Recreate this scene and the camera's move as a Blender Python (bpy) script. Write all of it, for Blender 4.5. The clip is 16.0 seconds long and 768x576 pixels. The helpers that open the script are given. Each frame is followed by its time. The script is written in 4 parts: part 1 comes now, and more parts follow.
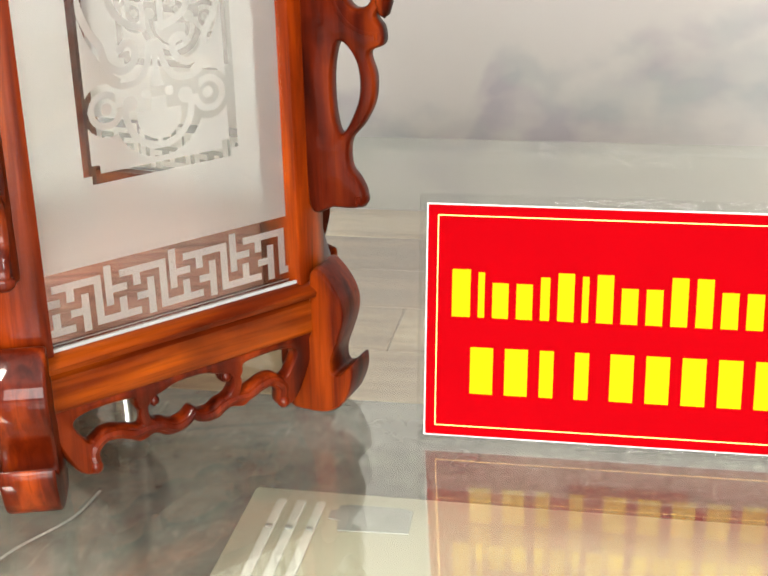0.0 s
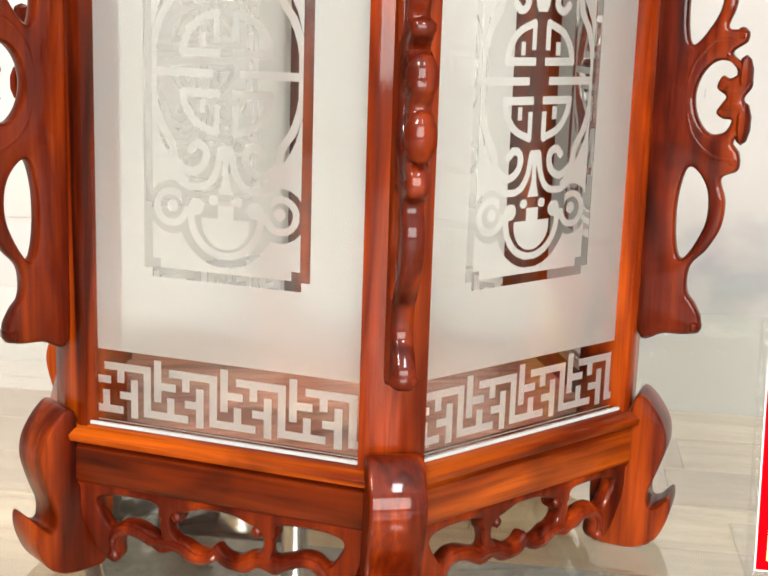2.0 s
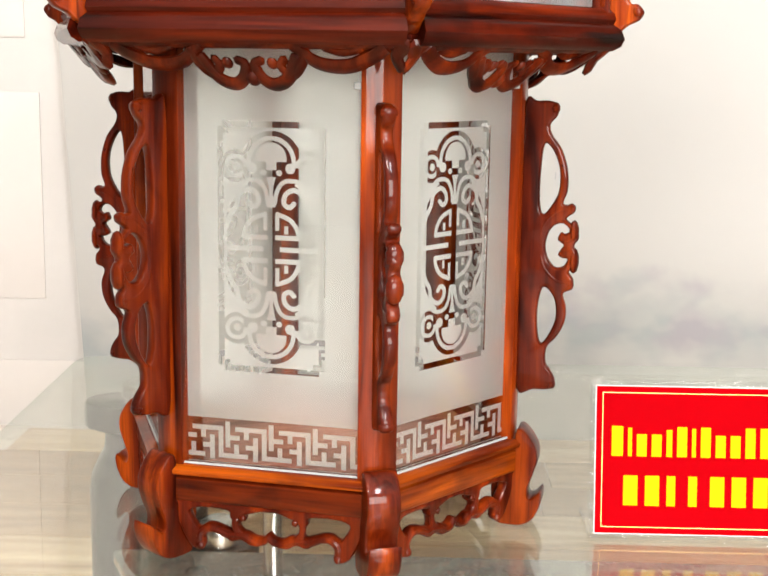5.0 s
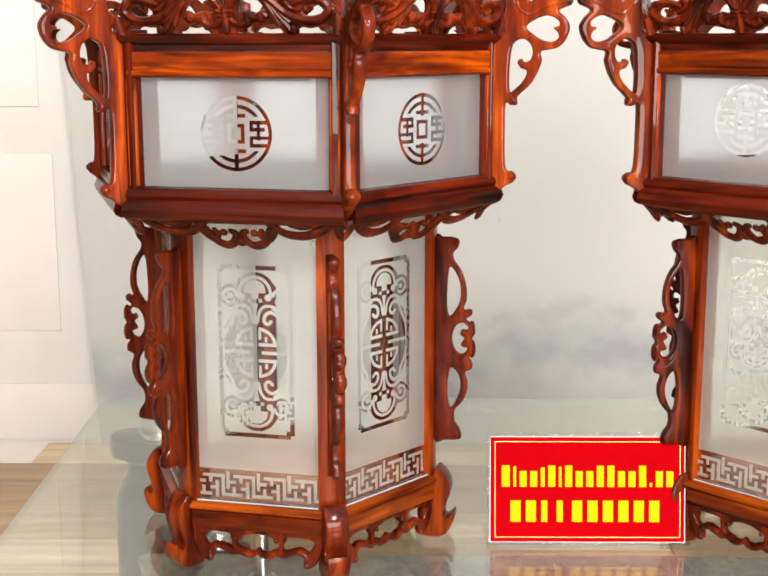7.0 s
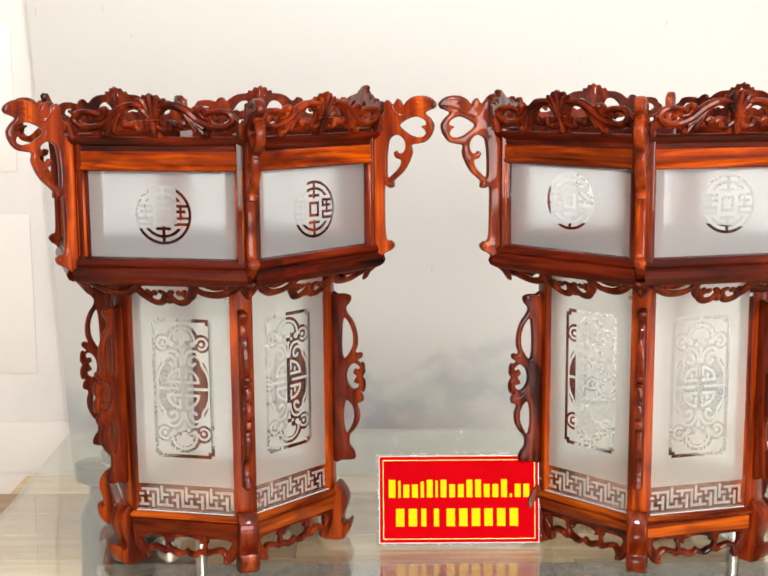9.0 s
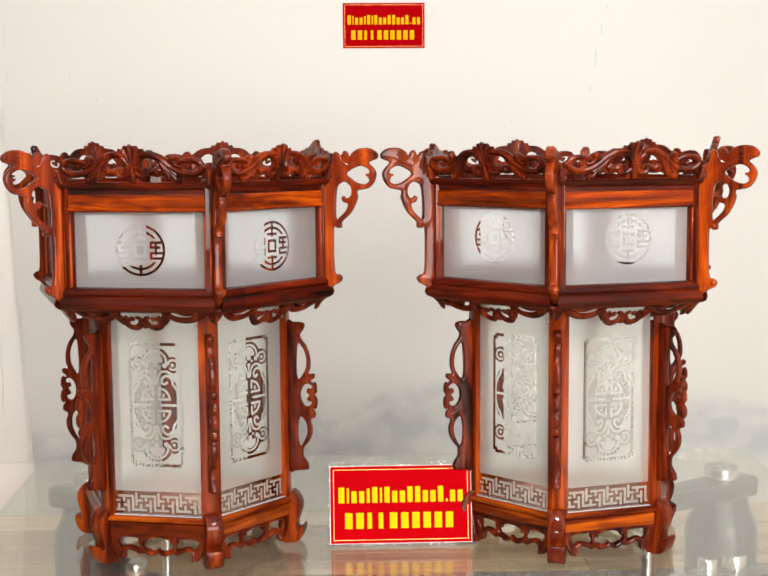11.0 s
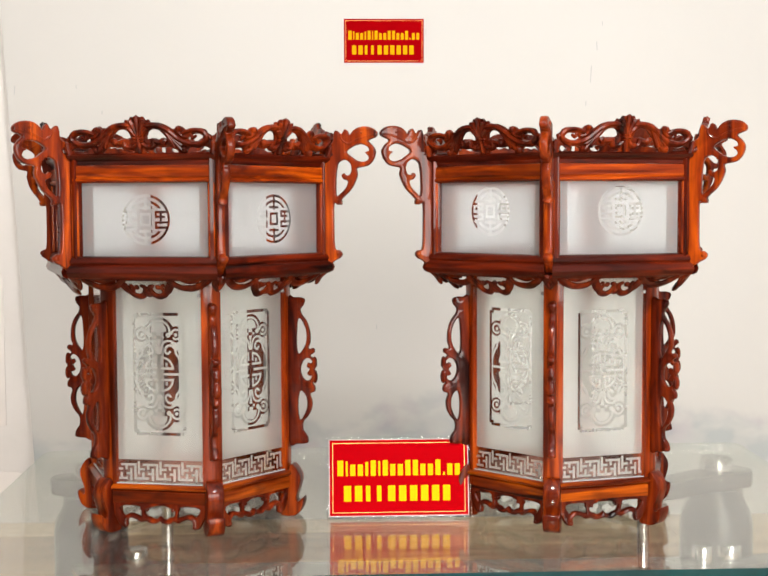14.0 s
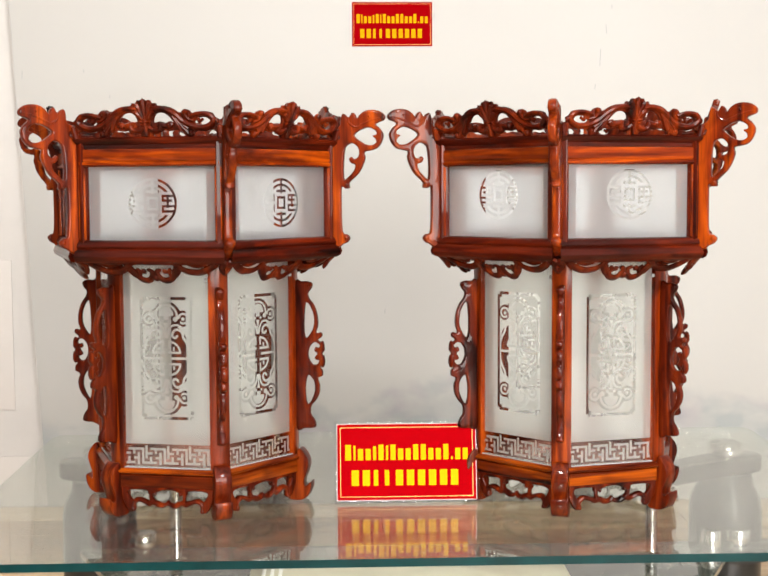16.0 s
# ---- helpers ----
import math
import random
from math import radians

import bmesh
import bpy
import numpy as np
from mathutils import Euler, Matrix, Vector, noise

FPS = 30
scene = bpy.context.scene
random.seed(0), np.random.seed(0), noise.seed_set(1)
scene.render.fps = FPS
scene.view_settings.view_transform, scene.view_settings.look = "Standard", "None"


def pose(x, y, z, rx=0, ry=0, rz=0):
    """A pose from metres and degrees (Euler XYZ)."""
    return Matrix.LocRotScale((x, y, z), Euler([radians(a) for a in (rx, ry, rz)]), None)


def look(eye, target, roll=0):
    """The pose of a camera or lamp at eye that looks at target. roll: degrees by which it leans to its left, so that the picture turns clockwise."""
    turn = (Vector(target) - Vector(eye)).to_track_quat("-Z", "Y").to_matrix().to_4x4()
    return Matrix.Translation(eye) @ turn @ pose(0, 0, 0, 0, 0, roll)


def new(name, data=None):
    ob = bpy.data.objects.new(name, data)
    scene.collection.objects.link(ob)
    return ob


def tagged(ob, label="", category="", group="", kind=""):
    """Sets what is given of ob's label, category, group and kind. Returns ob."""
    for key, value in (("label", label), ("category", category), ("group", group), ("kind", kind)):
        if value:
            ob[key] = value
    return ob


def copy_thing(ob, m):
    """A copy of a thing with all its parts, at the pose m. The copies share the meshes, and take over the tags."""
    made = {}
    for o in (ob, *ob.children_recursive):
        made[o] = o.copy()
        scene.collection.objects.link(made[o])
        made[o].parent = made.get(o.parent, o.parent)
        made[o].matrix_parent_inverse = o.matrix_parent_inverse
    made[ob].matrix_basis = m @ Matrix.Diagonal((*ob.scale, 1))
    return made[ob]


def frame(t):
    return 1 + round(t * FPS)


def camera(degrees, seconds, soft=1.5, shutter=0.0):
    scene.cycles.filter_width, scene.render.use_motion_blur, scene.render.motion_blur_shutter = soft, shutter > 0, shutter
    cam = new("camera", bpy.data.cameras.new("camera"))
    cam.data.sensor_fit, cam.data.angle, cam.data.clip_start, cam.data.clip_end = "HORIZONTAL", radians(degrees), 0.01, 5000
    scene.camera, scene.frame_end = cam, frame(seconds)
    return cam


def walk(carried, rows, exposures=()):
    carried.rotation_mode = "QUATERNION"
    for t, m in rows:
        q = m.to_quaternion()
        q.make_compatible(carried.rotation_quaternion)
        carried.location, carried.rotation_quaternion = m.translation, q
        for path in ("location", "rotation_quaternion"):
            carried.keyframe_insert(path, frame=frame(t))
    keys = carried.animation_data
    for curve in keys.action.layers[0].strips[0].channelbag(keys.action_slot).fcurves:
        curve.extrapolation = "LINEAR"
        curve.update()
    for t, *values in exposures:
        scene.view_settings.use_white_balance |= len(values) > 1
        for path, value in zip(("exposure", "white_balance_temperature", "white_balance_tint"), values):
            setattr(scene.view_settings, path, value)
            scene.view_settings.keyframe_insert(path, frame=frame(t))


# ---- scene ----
cam = camera(33.80, 16.0, 1.7)
walk(cam, [
    (0.0, pose(0.2751, -0.5605, 0.2737, 68.456, 1.233, 10.399)),
    (0.5, pose(0.2075, -0.5660, 0.2659, 69.765, 0.204, 10.228)),
    (1.0, pose(0.1581, -0.5625, 0.2712, 70.933, -1.454, 11.650)),
    (1.5, pose(0.1393, -0.5618, 0.2669, 73.880, -2.350, 12.394)),
    (2.0, pose(0.1017, -0.5908, 0.2339, 77.821, -1.813, 8.123)),
    (2.5, pose(0.0729, -0.6272, 0.2392, 79.578, -1.676, 4.242)),
    (3.0, pose(0.0518, -0.6634, 0.2593, 79.663, -2.062, 2.246)),
    (3.5, pose(0.0556, -0.7008, 0.2712, 79.664, -1.815, 1.570)),
    (4.0, pose(0.0605, -0.7632, 0.2909, 80.027, -1.429, 1.721)),
    (4.2, pose(0.0625, -0.7955, 0.2997, 80.143, -1.274, 1.920)),
    (6.3, pose(0.0891, -1.1434, 0.4307, 79.123, -0.009, 0.931)),
    (6.5, pose(0.0943, -1.1887, 0.4580, 79.079, 0.012, 0.860)),
    (7.0, pose(0.1112, -1.2424, 0.4906, 78.922, 0.061, 0.947)),
    (7.5, pose(0.1326, -1.2873, 0.5113, 79.205, 0.176, 1.172)),
    (8.0, pose(0.1762, -1.3786, 0.5218, 79.918, 0.292, 1.283)),
    (8.5, pose(0.2010, -1.4568, 0.5379, 80.237, 0.407, 1.016)),
    (9.0, pose(0.2149, -1.5166, 0.5512, 80.795, 0.403, 0.386)),
    (9.5, pose(0.2179, -1.5334, 0.5587, 80.460, 0.457, -0.448)),
    (10.0, pose(0.2150, -1.5910, 0.5632, 80.582, 0.622, -1.538)),
    (10.2, pose(0.2144, -1.6277, 0.5667, 80.999, 0.726, -1.929)),
    (12.3, pose(0.2103, -1.7631, 0.4430, 86.963, 0.076, -1.743)),
    (12.5, pose(0.2090, -1.7621, 0.4385, 86.892, 0.087, -1.700)),
    (13.0, pose(0.2071, -1.7663, 0.4305, 86.709, 0.086, -1.833)),
    (13.5, pose(0.2135, -1.7699, 0.4277, 86.515, 0.190, -1.906)),
    (14.0, pose(0.2130, -1.7759, 0.4273, 86.351, 0.244, -1.997)),
    (14.5, pose(0.2143, -1.7733, 0.4275, 86.216, 0.333, -1.930)),
    (15.0, pose(0.2150, -1.7733, 0.4270, 86.035, 0.371, -1.778)),
    (15.5, pose(0.2164, -1.7722, 0.4276, 85.825, 0.372, -1.639)),
    (16.0, pose(0.2152, -1.7705, 0.4255, 85.677, 0.299, -1.583)),
], [(0.0, 0.44), (1.0, 0.60), (2.5, 0.62), (4.2, 0.56), (6.5, 0.36), (9.0, 0.28), (12.0, 0.12), (16.0, 0.14)])


from mathutils import geometry

# ---- world and lights ----
world = bpy.data.worlds.new("room_air")
scene.world = world
world.use_nodes = True
world.node_tree.nodes["Background"].inputs["Color"].default_value = (1.0, 0.97, 0.93, 1)
world.node_tree.nodes["Background"].inputs["Strength"].default_value = 0.3


def area_lamp(name, eye, target, size_x, size_y, watts, colour):
    data = bpy.data.lights.new(name, "AREA")
    data.shape, data.size, data.size_y, data.energy, data.color = "RECTANGLE", size_x, size_y, watts, colour
    ob = new(name, data)
    ob.matrix_world = look(eye, target)
    return ob


# unseen ceiling lights, added as the general light of the room
area_lamp("added_ceiling_light", (-0.25, -2.0, 2.18), (0.1, 0.9, 0.0), 0.3, 1.2, 185, (1.0, 0.945, 0.86))
area_lamp("added_ceiling_light", (1.25, -2.0, 2.18), (0.7, 0.9, 0.0), 0.3, 1.2, 80, (0.92, 0.96, 1.0))
# added front light, in an unseen window opening behind the camera
area_lamp("added_front_light", (1.35, -3.97, 0.85), (0.35, 0.0, 0.45), 2.6, 1.7, 290, (1.0, 0.96, 0.905))


# ---- materials ----
def make(name):
    mat = bpy.data.materials.new(name)
    mat.use_nodes = True
    nt = mat.node_tree
    return mat, nt, nt.nodes["Principled BSDF"]


def link(nt, a, b):
    nt.links.new(a, b)


def ramp(nt, fac, stops):
    node = nt.nodes.new("ShaderNodeValToRGB")
    el = node.color_ramp.elements
    while len(el) < len(stops):
        el.new(0.5)
    for e, (p, c) in zip(el, stops):
        e.position, e.color = p, (*c, 1)
    link(nt, fac, node.inputs["Fac"])
    return node.outputs["Color"]


def tex(nt, coord, scale, kind="ShaderNodeTexNoise", **values):
    m = nt.nodes.new("ShaderNodeMapping")
    m.inputs["Scale"].default_value = scale
    link(nt, coord, m.inputs["Vector"])
    node = nt.nodes.new(kind)
    link(nt, m.outputs["Vector"], node.inputs["Vector"])
    for k, v in values.items():
        node.inputs[k].default_value = v
    return node


def mix(nt, fac, a, b, mode="MIX"):
    node = nt.nodes.new("ShaderNodeMix")
    node.data_type, node.blend_type = "RGBA", mode
    for val, idx in ((fac, 0), (a, 6), (b, 7)):
        if isinstance(val, (int, float)):
            node.inputs[idx].default_value = val
        elif isinstance(val, tuple):
            node.inputs[idx].default_value = (*val, 1)
        else:
            link(nt, val, node.inputs[idx])
    return node.outputs[2]


def math_node(nt, op, a, b=0.0, c=0.0):
    node = nt.nodes.new("ShaderNodeMath")
    node.operation = op
    for i, v in enumerate((a, b, c)):
        if isinstance(v, (int, float)):
            node.inputs[i].default_value = v
        else:
            link(nt, v, node.inputs[i])
    return node.outputs[0]


def bump(nt, bsdf, height, strength, distance):
    node = nt.nodes.new("ShaderNodeBump")
    node.inputs["Strength"].default_value, node.inputs["Distance"].default_value = strength, distance
    link(nt, height, node.inputs["Height"])
    link(nt, node.outputs["Normal"], bsdf.inputs["Normal"])


def object_coord(nt):
    """Local coordinates, shifted piece by piece so that no two pieces show the same grain."""
    co = nt.nodes.new("ShaderNodeTexCoord").outputs["Object"]
    info = nt.nodes.new("ShaderNodeObjectInfo").outputs["Random"]
    add = nt.nodes.new("ShaderNodeVectorMath")
    add.operation = "ADD"
    comb = nt.nodes.new("ShaderNodeCombineXYZ")
    for i, f in enumerate((1.7, 3.1, 2.3)):
        link(nt, math_node(nt, "MULTIPLY", info, f), comb.inputs[i])
    link(nt, co, add.inputs[0])
    link(nt, comb.outputs[0], add.inputs[1])
    return add.outputs[0], info


def lacquered_wood(name, axis, dark, mid, light):
    mat, nt, bsdf = make(name)
    co, rnd = object_coord(nt)
    stretch = [380.0, 380.0, 380.0]
    stretch[axis] = 16.0
    fine = tex(nt, co, tuple(stretch), Scale=1.0, Detail=6.0, Roughness=0.6, Distortion=0.6)
    broad_scale = [48.0, 48.0, 48.0]
    broad_scale[axis] = 5.0
    broad = tex(nt, co, tuple(broad_scale), Scale=1.0, Detail=3.0, Roughness=0.5, Distortion=1.2)
    knots = tex(nt, co, tuple(s * 0.45 for s in broad_scale), Scale=2.2, Detail=2.0, Distortion=0.8)
    base = ramp(nt, broad.outputs["Fac"], [(0.30, dark), (0.5, mid), (0.74, light)])
    grain = ramp(nt, fine.outputs["Fac"], [(0.36, (0.50, 0.40, 0.36)), (0.54, (1, 1, 1))])
    col = mix(nt, 0.65, base, grain, "MULTIPLY")
    # burl: dark clouds that bend the grain, here and there a nearly black knot
    burl = tex(nt, co, tuple(14.0 + 0.3 * v for v in broad_scale), Scale=1.0, Detail=2.0, Roughness=0.5, Distortion=0.8)
    cloud = ramp(nt, burl.outputs["Fac"], [(0.26, (0.25, 0.15, 0.12)), (0.42, (1, 1, 1))])
    col = mix(nt, 0.8, col, cloud, "MULTIPLY")
    streak = ramp(nt, knots.outputs["Fac"], [(0.28, (0.03, 0.015, 0.015)), (0.36, (1, 1, 1))])
    col = mix(nt, 0.85, col, streak, "MULTIPLY")
    vary = math_node(nt, "MULTIPLY_ADD", rnd, 0.45, 0.72)
    hsv = nt.nodes.new("ShaderNodeHueSaturation")
    link(nt, vary, hsv.inputs["Value"])
    link(nt, col, hsv.inputs["Color"])
    link(nt, hsv.outputs["Color"], bsdf.inputs["Base Color"])
    bsdf.inputs["Roughness"].default_value = 0.42
    bsdf.inputs["Specular IOR Level"].default_value = 0.04
    bsdf.inputs["Coat Weight"].default_value = 0.42
    bsdf.inputs["Coat IOR"].default_value = 1.34
    bsdf.inputs["Coat Roughness"].default_value = 0.05
    wobble = tex(nt, co, (70.0, 70.0, 70.0), Scale=1.0, Detail=2.0)
    height = math_node(nt, "MULTIPLY_ADD", fine.outputs["Fac"], 0.25, wobble.outputs["Fac"])
    bump(nt, bsdf, height, 0.25, 0.0012)
    return mat


ORANGE = ((0.030, 0.0022, 0.0002), (0.112, 0.0124, 0.0005), (0.30, 0.049, 0.0014))
DEEP = ((0.014, 0.00102, 0.00024), (0.066, 0.00612, 0.00048), (0.2, 0.0289, 0.00112))
MAROON = ((0.008, 0.000595, 0.00024), (0.036, 0.00289, 0.00056), (0.095, 0.008925, 0.00096))
rail_wood = lacquered_wood("orange_lacquered_wood_across", 0, *ORANGE)
post_wood = lacquered_wood("orange_lacquered_wood_upright", 2, *ORANGE)
dark_rail_wood = lacquered_wood("dark_lacquered_wood_across", 0, *MAROON)
dark_post_wood = lacquered_wood("dark_lacquered_wood_upright", 2, *MAROON)
base_rail_wood = lacquered_wood("burl_lacquered_wood_across", 0, (0.018, 0.0014, 0.0002), (0.078, 0.0086, 0.0004), (0.27, 0.050, 0.0014))
foot_wood = lacquered_wood("deep_lacquered_wood_upright", 2, *DEEP)
bracket_wood = lacquered_wood("red_lacquered_bracket_wood", 2, (0.012, 0.0010, 0.0003), (0.052, 0.0046, 0.0006), (0.135, 0.017, 0.0010))
maroon_carving = lacquered_wood("maroon_carved_wood", 2, (0.011, 0.0009, 0.0003), (0.048, 0.0042, 0.0006), (0.135, 0.016, 0.0012))
carved_wood = lacquered_wood("carved_red_lacquered_wood", 2, (0.022, 0.0018, 0.0003), (0.090, 0.0090, 0.0006), (0.24, 0.038, 0.0012))


base_wood = lacquered_wood("reddish_base_wood", 0, (0.20, 0.075, 0.05), (0.34, 0.14, 0.10), (0.45, 0.22, 0.16))


def frosted_glass(name, low, high, diffuse, through_part, blur):
    mat, nt, bsdf = make(name)
    nt.nodes.remove(bsdf)
    out = nt.nodes["Material Output"]
    co = nt.nodes.new("ShaderNodeTexCoord").outputs["Object"]
    n = tex(nt, co, (14.0, 14.0, 14.0), Scale=1.0, Detail=3.0)
    col = ramp(nt, n.outputs["Fac"], [(0.3, low), (0.7, high)])
    tr = nt.nodes.new("ShaderNodeBsdfTranslucent")
    di = nt.nodes.new("ShaderNodeBsdfDiffuse")
    gl = nt.nodes.new("ShaderNodeBsdfGlossy")
    gl.inputs["Roughness"].default_value = 0.35
    link(nt, col, tr.inputs["Color"])
    link(nt, col, di.inputs["Color"])
    m1 = nt.nodes.new("ShaderNodeMixShader")
    m1.inputs[0].default_value = diffuse
    link(nt, tr.outputs[0], m1.inputs[1])
    link(nt, di.outputs[0], m1.inputs[2])
    # part of the light passes nearly straight on, blurred by the ground surface
    rf = nt.nodes.new("ShaderNodeBsdfRefraction")
    rf.inputs["IOR"].default_value, rf.inputs["Roughness"].default_value = 1.2, blur
    link(nt, col, rf.inputs["Color"])
    m3 = nt.nodes.new("ShaderNodeMixShader")
    m3.inputs[0].default_value = through_part
    link(nt, m1.outputs[0], m3.inputs[1])
    link(nt, rf.outputs[0], m3.inputs[2])
    m2 = nt.nodes.new("ShaderNodeMixShader")
    m2.inputs[0].default_value = 0.04
    link(nt, m3.outputs[0], m2.inputs[1])
    link(nt, gl.outputs[0], m2.inputs[2])
    link(nt, m2.outputs[0], out.inputs["Surface"])
    return mat


def sheet_glass(name, tint, ior=1.5, smear=0.0, haze=0.0):
    mat, nt, bsdf = make(name)
    nt.nodes.remove(bsdf)
    out = nt.nodes["Material Output"]
    tr = nt.nodes.new("ShaderNodeBsdfTransparent")
    tr.inputs["Color"].default_value = (*tint, 1)
    gl = nt.nodes.new("ShaderNodeBsdfGlossy")
    gl.inputs["Roughness"].default_value = 0.0
    if smear:
        co = nt.nodes.new("ShaderNodeTexCoord").outputs["Object"]
        n = tex(nt, co, (9.0, 9.0, 9.0), Scale=1.0, Detail=5.0, Roughness=0.65)
        r = nt.nodes.new("ShaderNodeMapRange")
        r.inputs["From Min"].default_value, r.inputs["From Max"].default_value = 0.45, 0.75
        r.inputs["To Min"].default_value, r.inputs["To Max"].default_value = 0.015, smear
        link(nt, n.outputs["Fac"], r.inputs["Value"])
        link(nt, r.outputs["Result"], gl.inputs["Roughness"])
    lw = nt.nodes.new("ShaderNodeLayerWeight")
    lw.inputs["Blend"].default_value = 0.5
    f0 = ((ior - 1) / (ior + 1)) ** 2
    gloss = math_node(nt, "MULTIPLY_ADD", math_node(nt, "POWER", lw.outputs["Facing"], 5.0), 1 - f0, f0)
    m = nt.nodes.new("ShaderNodeMixShader")
    link(nt, gloss, m.inputs[0])
    link(nt, tr.outputs[0], m.inputs[1])
    link(nt, gl.outputs[0], m.inputs[2])
    link(nt, m.outputs[0], out.inputs["Surface"])
    # pale diffuse share painted in for the milky reflection on the glass
    if haze:
        film = nt.nodes.new("ShaderNodeBsdfDiffuse")
        film.inputs["Color"].default_value = (0.80, 0.82, 0.80, 1)
        m2 = nt.nodes.new("ShaderNodeMixShader")
        link(nt, math_node(nt, "MULTIPLY_ADD", n.outputs["Fac"], haze * 1.2, haze * 0.4), m2.inputs[0])
        link(nt, m.outputs[0], m2.inputs[1])
        link(nt, film.outputs[0], m2.inputs[2])
        link(nt, m2.outputs[0], out.inputs["Surface"])
    return mat


def plain(name, colour, rough=0.5, metal=0.0, scale=30.0, spread=0.12, relief=0.0):
    mat, nt, bsdf = make(name)
    co, rnd = object_coord(nt)
    n = tex(nt, co, (scale,) * 3, Scale=1.0, Detail=5.0, Roughness=0.6)
    lo = tuple(c * (1 - spread) for c in colour)
    hi = tuple(min(1.0, c * (1 + spread)) for c in colour)
    link(nt, ramp(nt, n.outputs["Fac"], [(0.3, lo), (0.7, hi)]), bsdf.inputs["Base Color"])
    bsdf.inputs["Roughness"].default_value, bsdf.inputs["Metallic"].default_value = rough, metal
    if relief:
        bump(nt, bsdf, n.outputs["Fac"], relief, 0.002)
    return mat


frost = frosted_glass("frosted_glass", (0.90, 0.93, 0.915), (0.945, 0.97, 0.955), 0.18, 0.52, 0.50)
upper_frost = frosted_glass("bluish_frosted_glass", (0.85, 0.87, 0.905), (0.90, 0.915, 0.945), 0.24, 0.60, 0.40)
pane_glass = sheet_glass("clear_pane_glass", (0.985, 0.99, 0.988))
table_glass = sheet_glass("greenish_table_glass", (0.93, 0.945, 0.905), 2.3, 0.02, 0.012)
acrylic = sheet_glass("clear_acrylic", (0.97, 0.97, 0.97), 1.1)
edge_glass = plain("dark_green_glass_edge", (0.0006, 0.018, 0.019), 0.25, 0.0, 20.0, 0.3)
edge_glass.node_tree.nodes["Principled BSDF"].inputs["Specular IOR Level"].default_value = 0.12
pane_edge = plain("grey_glass_edge", (0.20, 0.205, 0.205), 0.7)
bright_edge = sheet_glass("pale_glass_edge", (0.90, 0.95, 0.92), 1.3)
red_print = plain("red_print", (0.185, 0.0006, 0.0020), 0.6, 0.0, 8.0, 0.05)
red_print.node_tree.nodes["Principled BSDF"].inputs["Specular IOR Level"].default_value = 0.0
yellow_print = plain("yellow_print", (0.42, 0.225, 0.003), 0.5, 0.0, 8.0, 0.04)
yellow_print.node_tree.nodes["Principled BSDF"].inputs["Specular IOR Level"].default_value = 0.0
gold_line = plain("gold_print_line", (0.90, 0.50, 0.12), 0.5)
black_plastic = plain("black_plastic", (0.012, 0.013, 0.014), 0.28, 0.0, 40.0, 0.3)
chrome = plain("brushed_chrome", (0.62, 0.63, 0.64), 0.22, 1.0, 60.0, 0.08)
beige_metal = plain("beige_painted_metal", (0.58, 0.56, 0.46), 0.45, 0.0, 14.0, 0.08)
white_plastic = plain("white_plastic", (0.82, 0.82, 0.80), 0.4)
paper_white = plain("off_white_paper", (0.38, 0.36, 0.35), 0.7)
grey_label = plain("worn_grey_label", (0.33, 0.34, 0.34), 0.5, 0.0, 60.0, 0.2)
wall_paint = plain("pale_grey_wall_paint", (0.425, 0.407, 0.395), 0.7, 0.0, 5.0, 0.06)
panel_paint = plain("pinkish_cream_wall_panel", (0.440, 0.414, 0.397), 0.6, 0.0, 3.0, 0.05)
shop_paint = plain("dark_taupe_room_paint", (0.15, 0.135, 0.12), 0.8, 0.0, 3.0, 0.1)
room_paint = plain("white_room_paint", (0.50, 0.49, 0.48), 0.8, 0.0, 3.0, 0.04)
pale_floor = plain("pale_pinkish_floor_tile", (0.60, 0.55, 0.515), 0.4, 0.0, 4.0, 0.07)
scratch_paint = plain("grey_scuff", (0.24, 0.24, 0.25), 0.8)


def smoky_shelf():
    mat, nt, bsdf = make("smoky_grey_shelf_glass")
    co = nt.nodes.new("ShaderNodeTexCoord").outputs["Object"]
    n = tex(nt, co, (12.0, 12.0, 12.0), Scale=1.0, Detail=7.0, Roughness=0.7)
    s = tex(nt, co, (160.0, 50.0, 60.0), Scale=1.0, Detail=4.0, Distortion=1.0)
    # dust and scratches, with bright reflections put into the same pale patches
    a = ramp(nt, n.outputs["Fac"], [(0.34, (0.030, 0.036, 0.032)), (0.66, (0.21, 0.215, 0.195))])
    b = ramp(nt, s.outputs["Fac"], [(0.55, (1, 1, 1)), (0.75, (1.7, 1.7, 1.6))])
    link(nt, mix(nt, 1.0, a, b, "MULTIPLY"), bsdf.inputs["Base Color"])
    bsdf.inputs["Roughness"].default_value = 0.04
    bsdf.inputs["IOR"].default_value = 2.1
    return mat


shelf_glass = smoky_shelf()


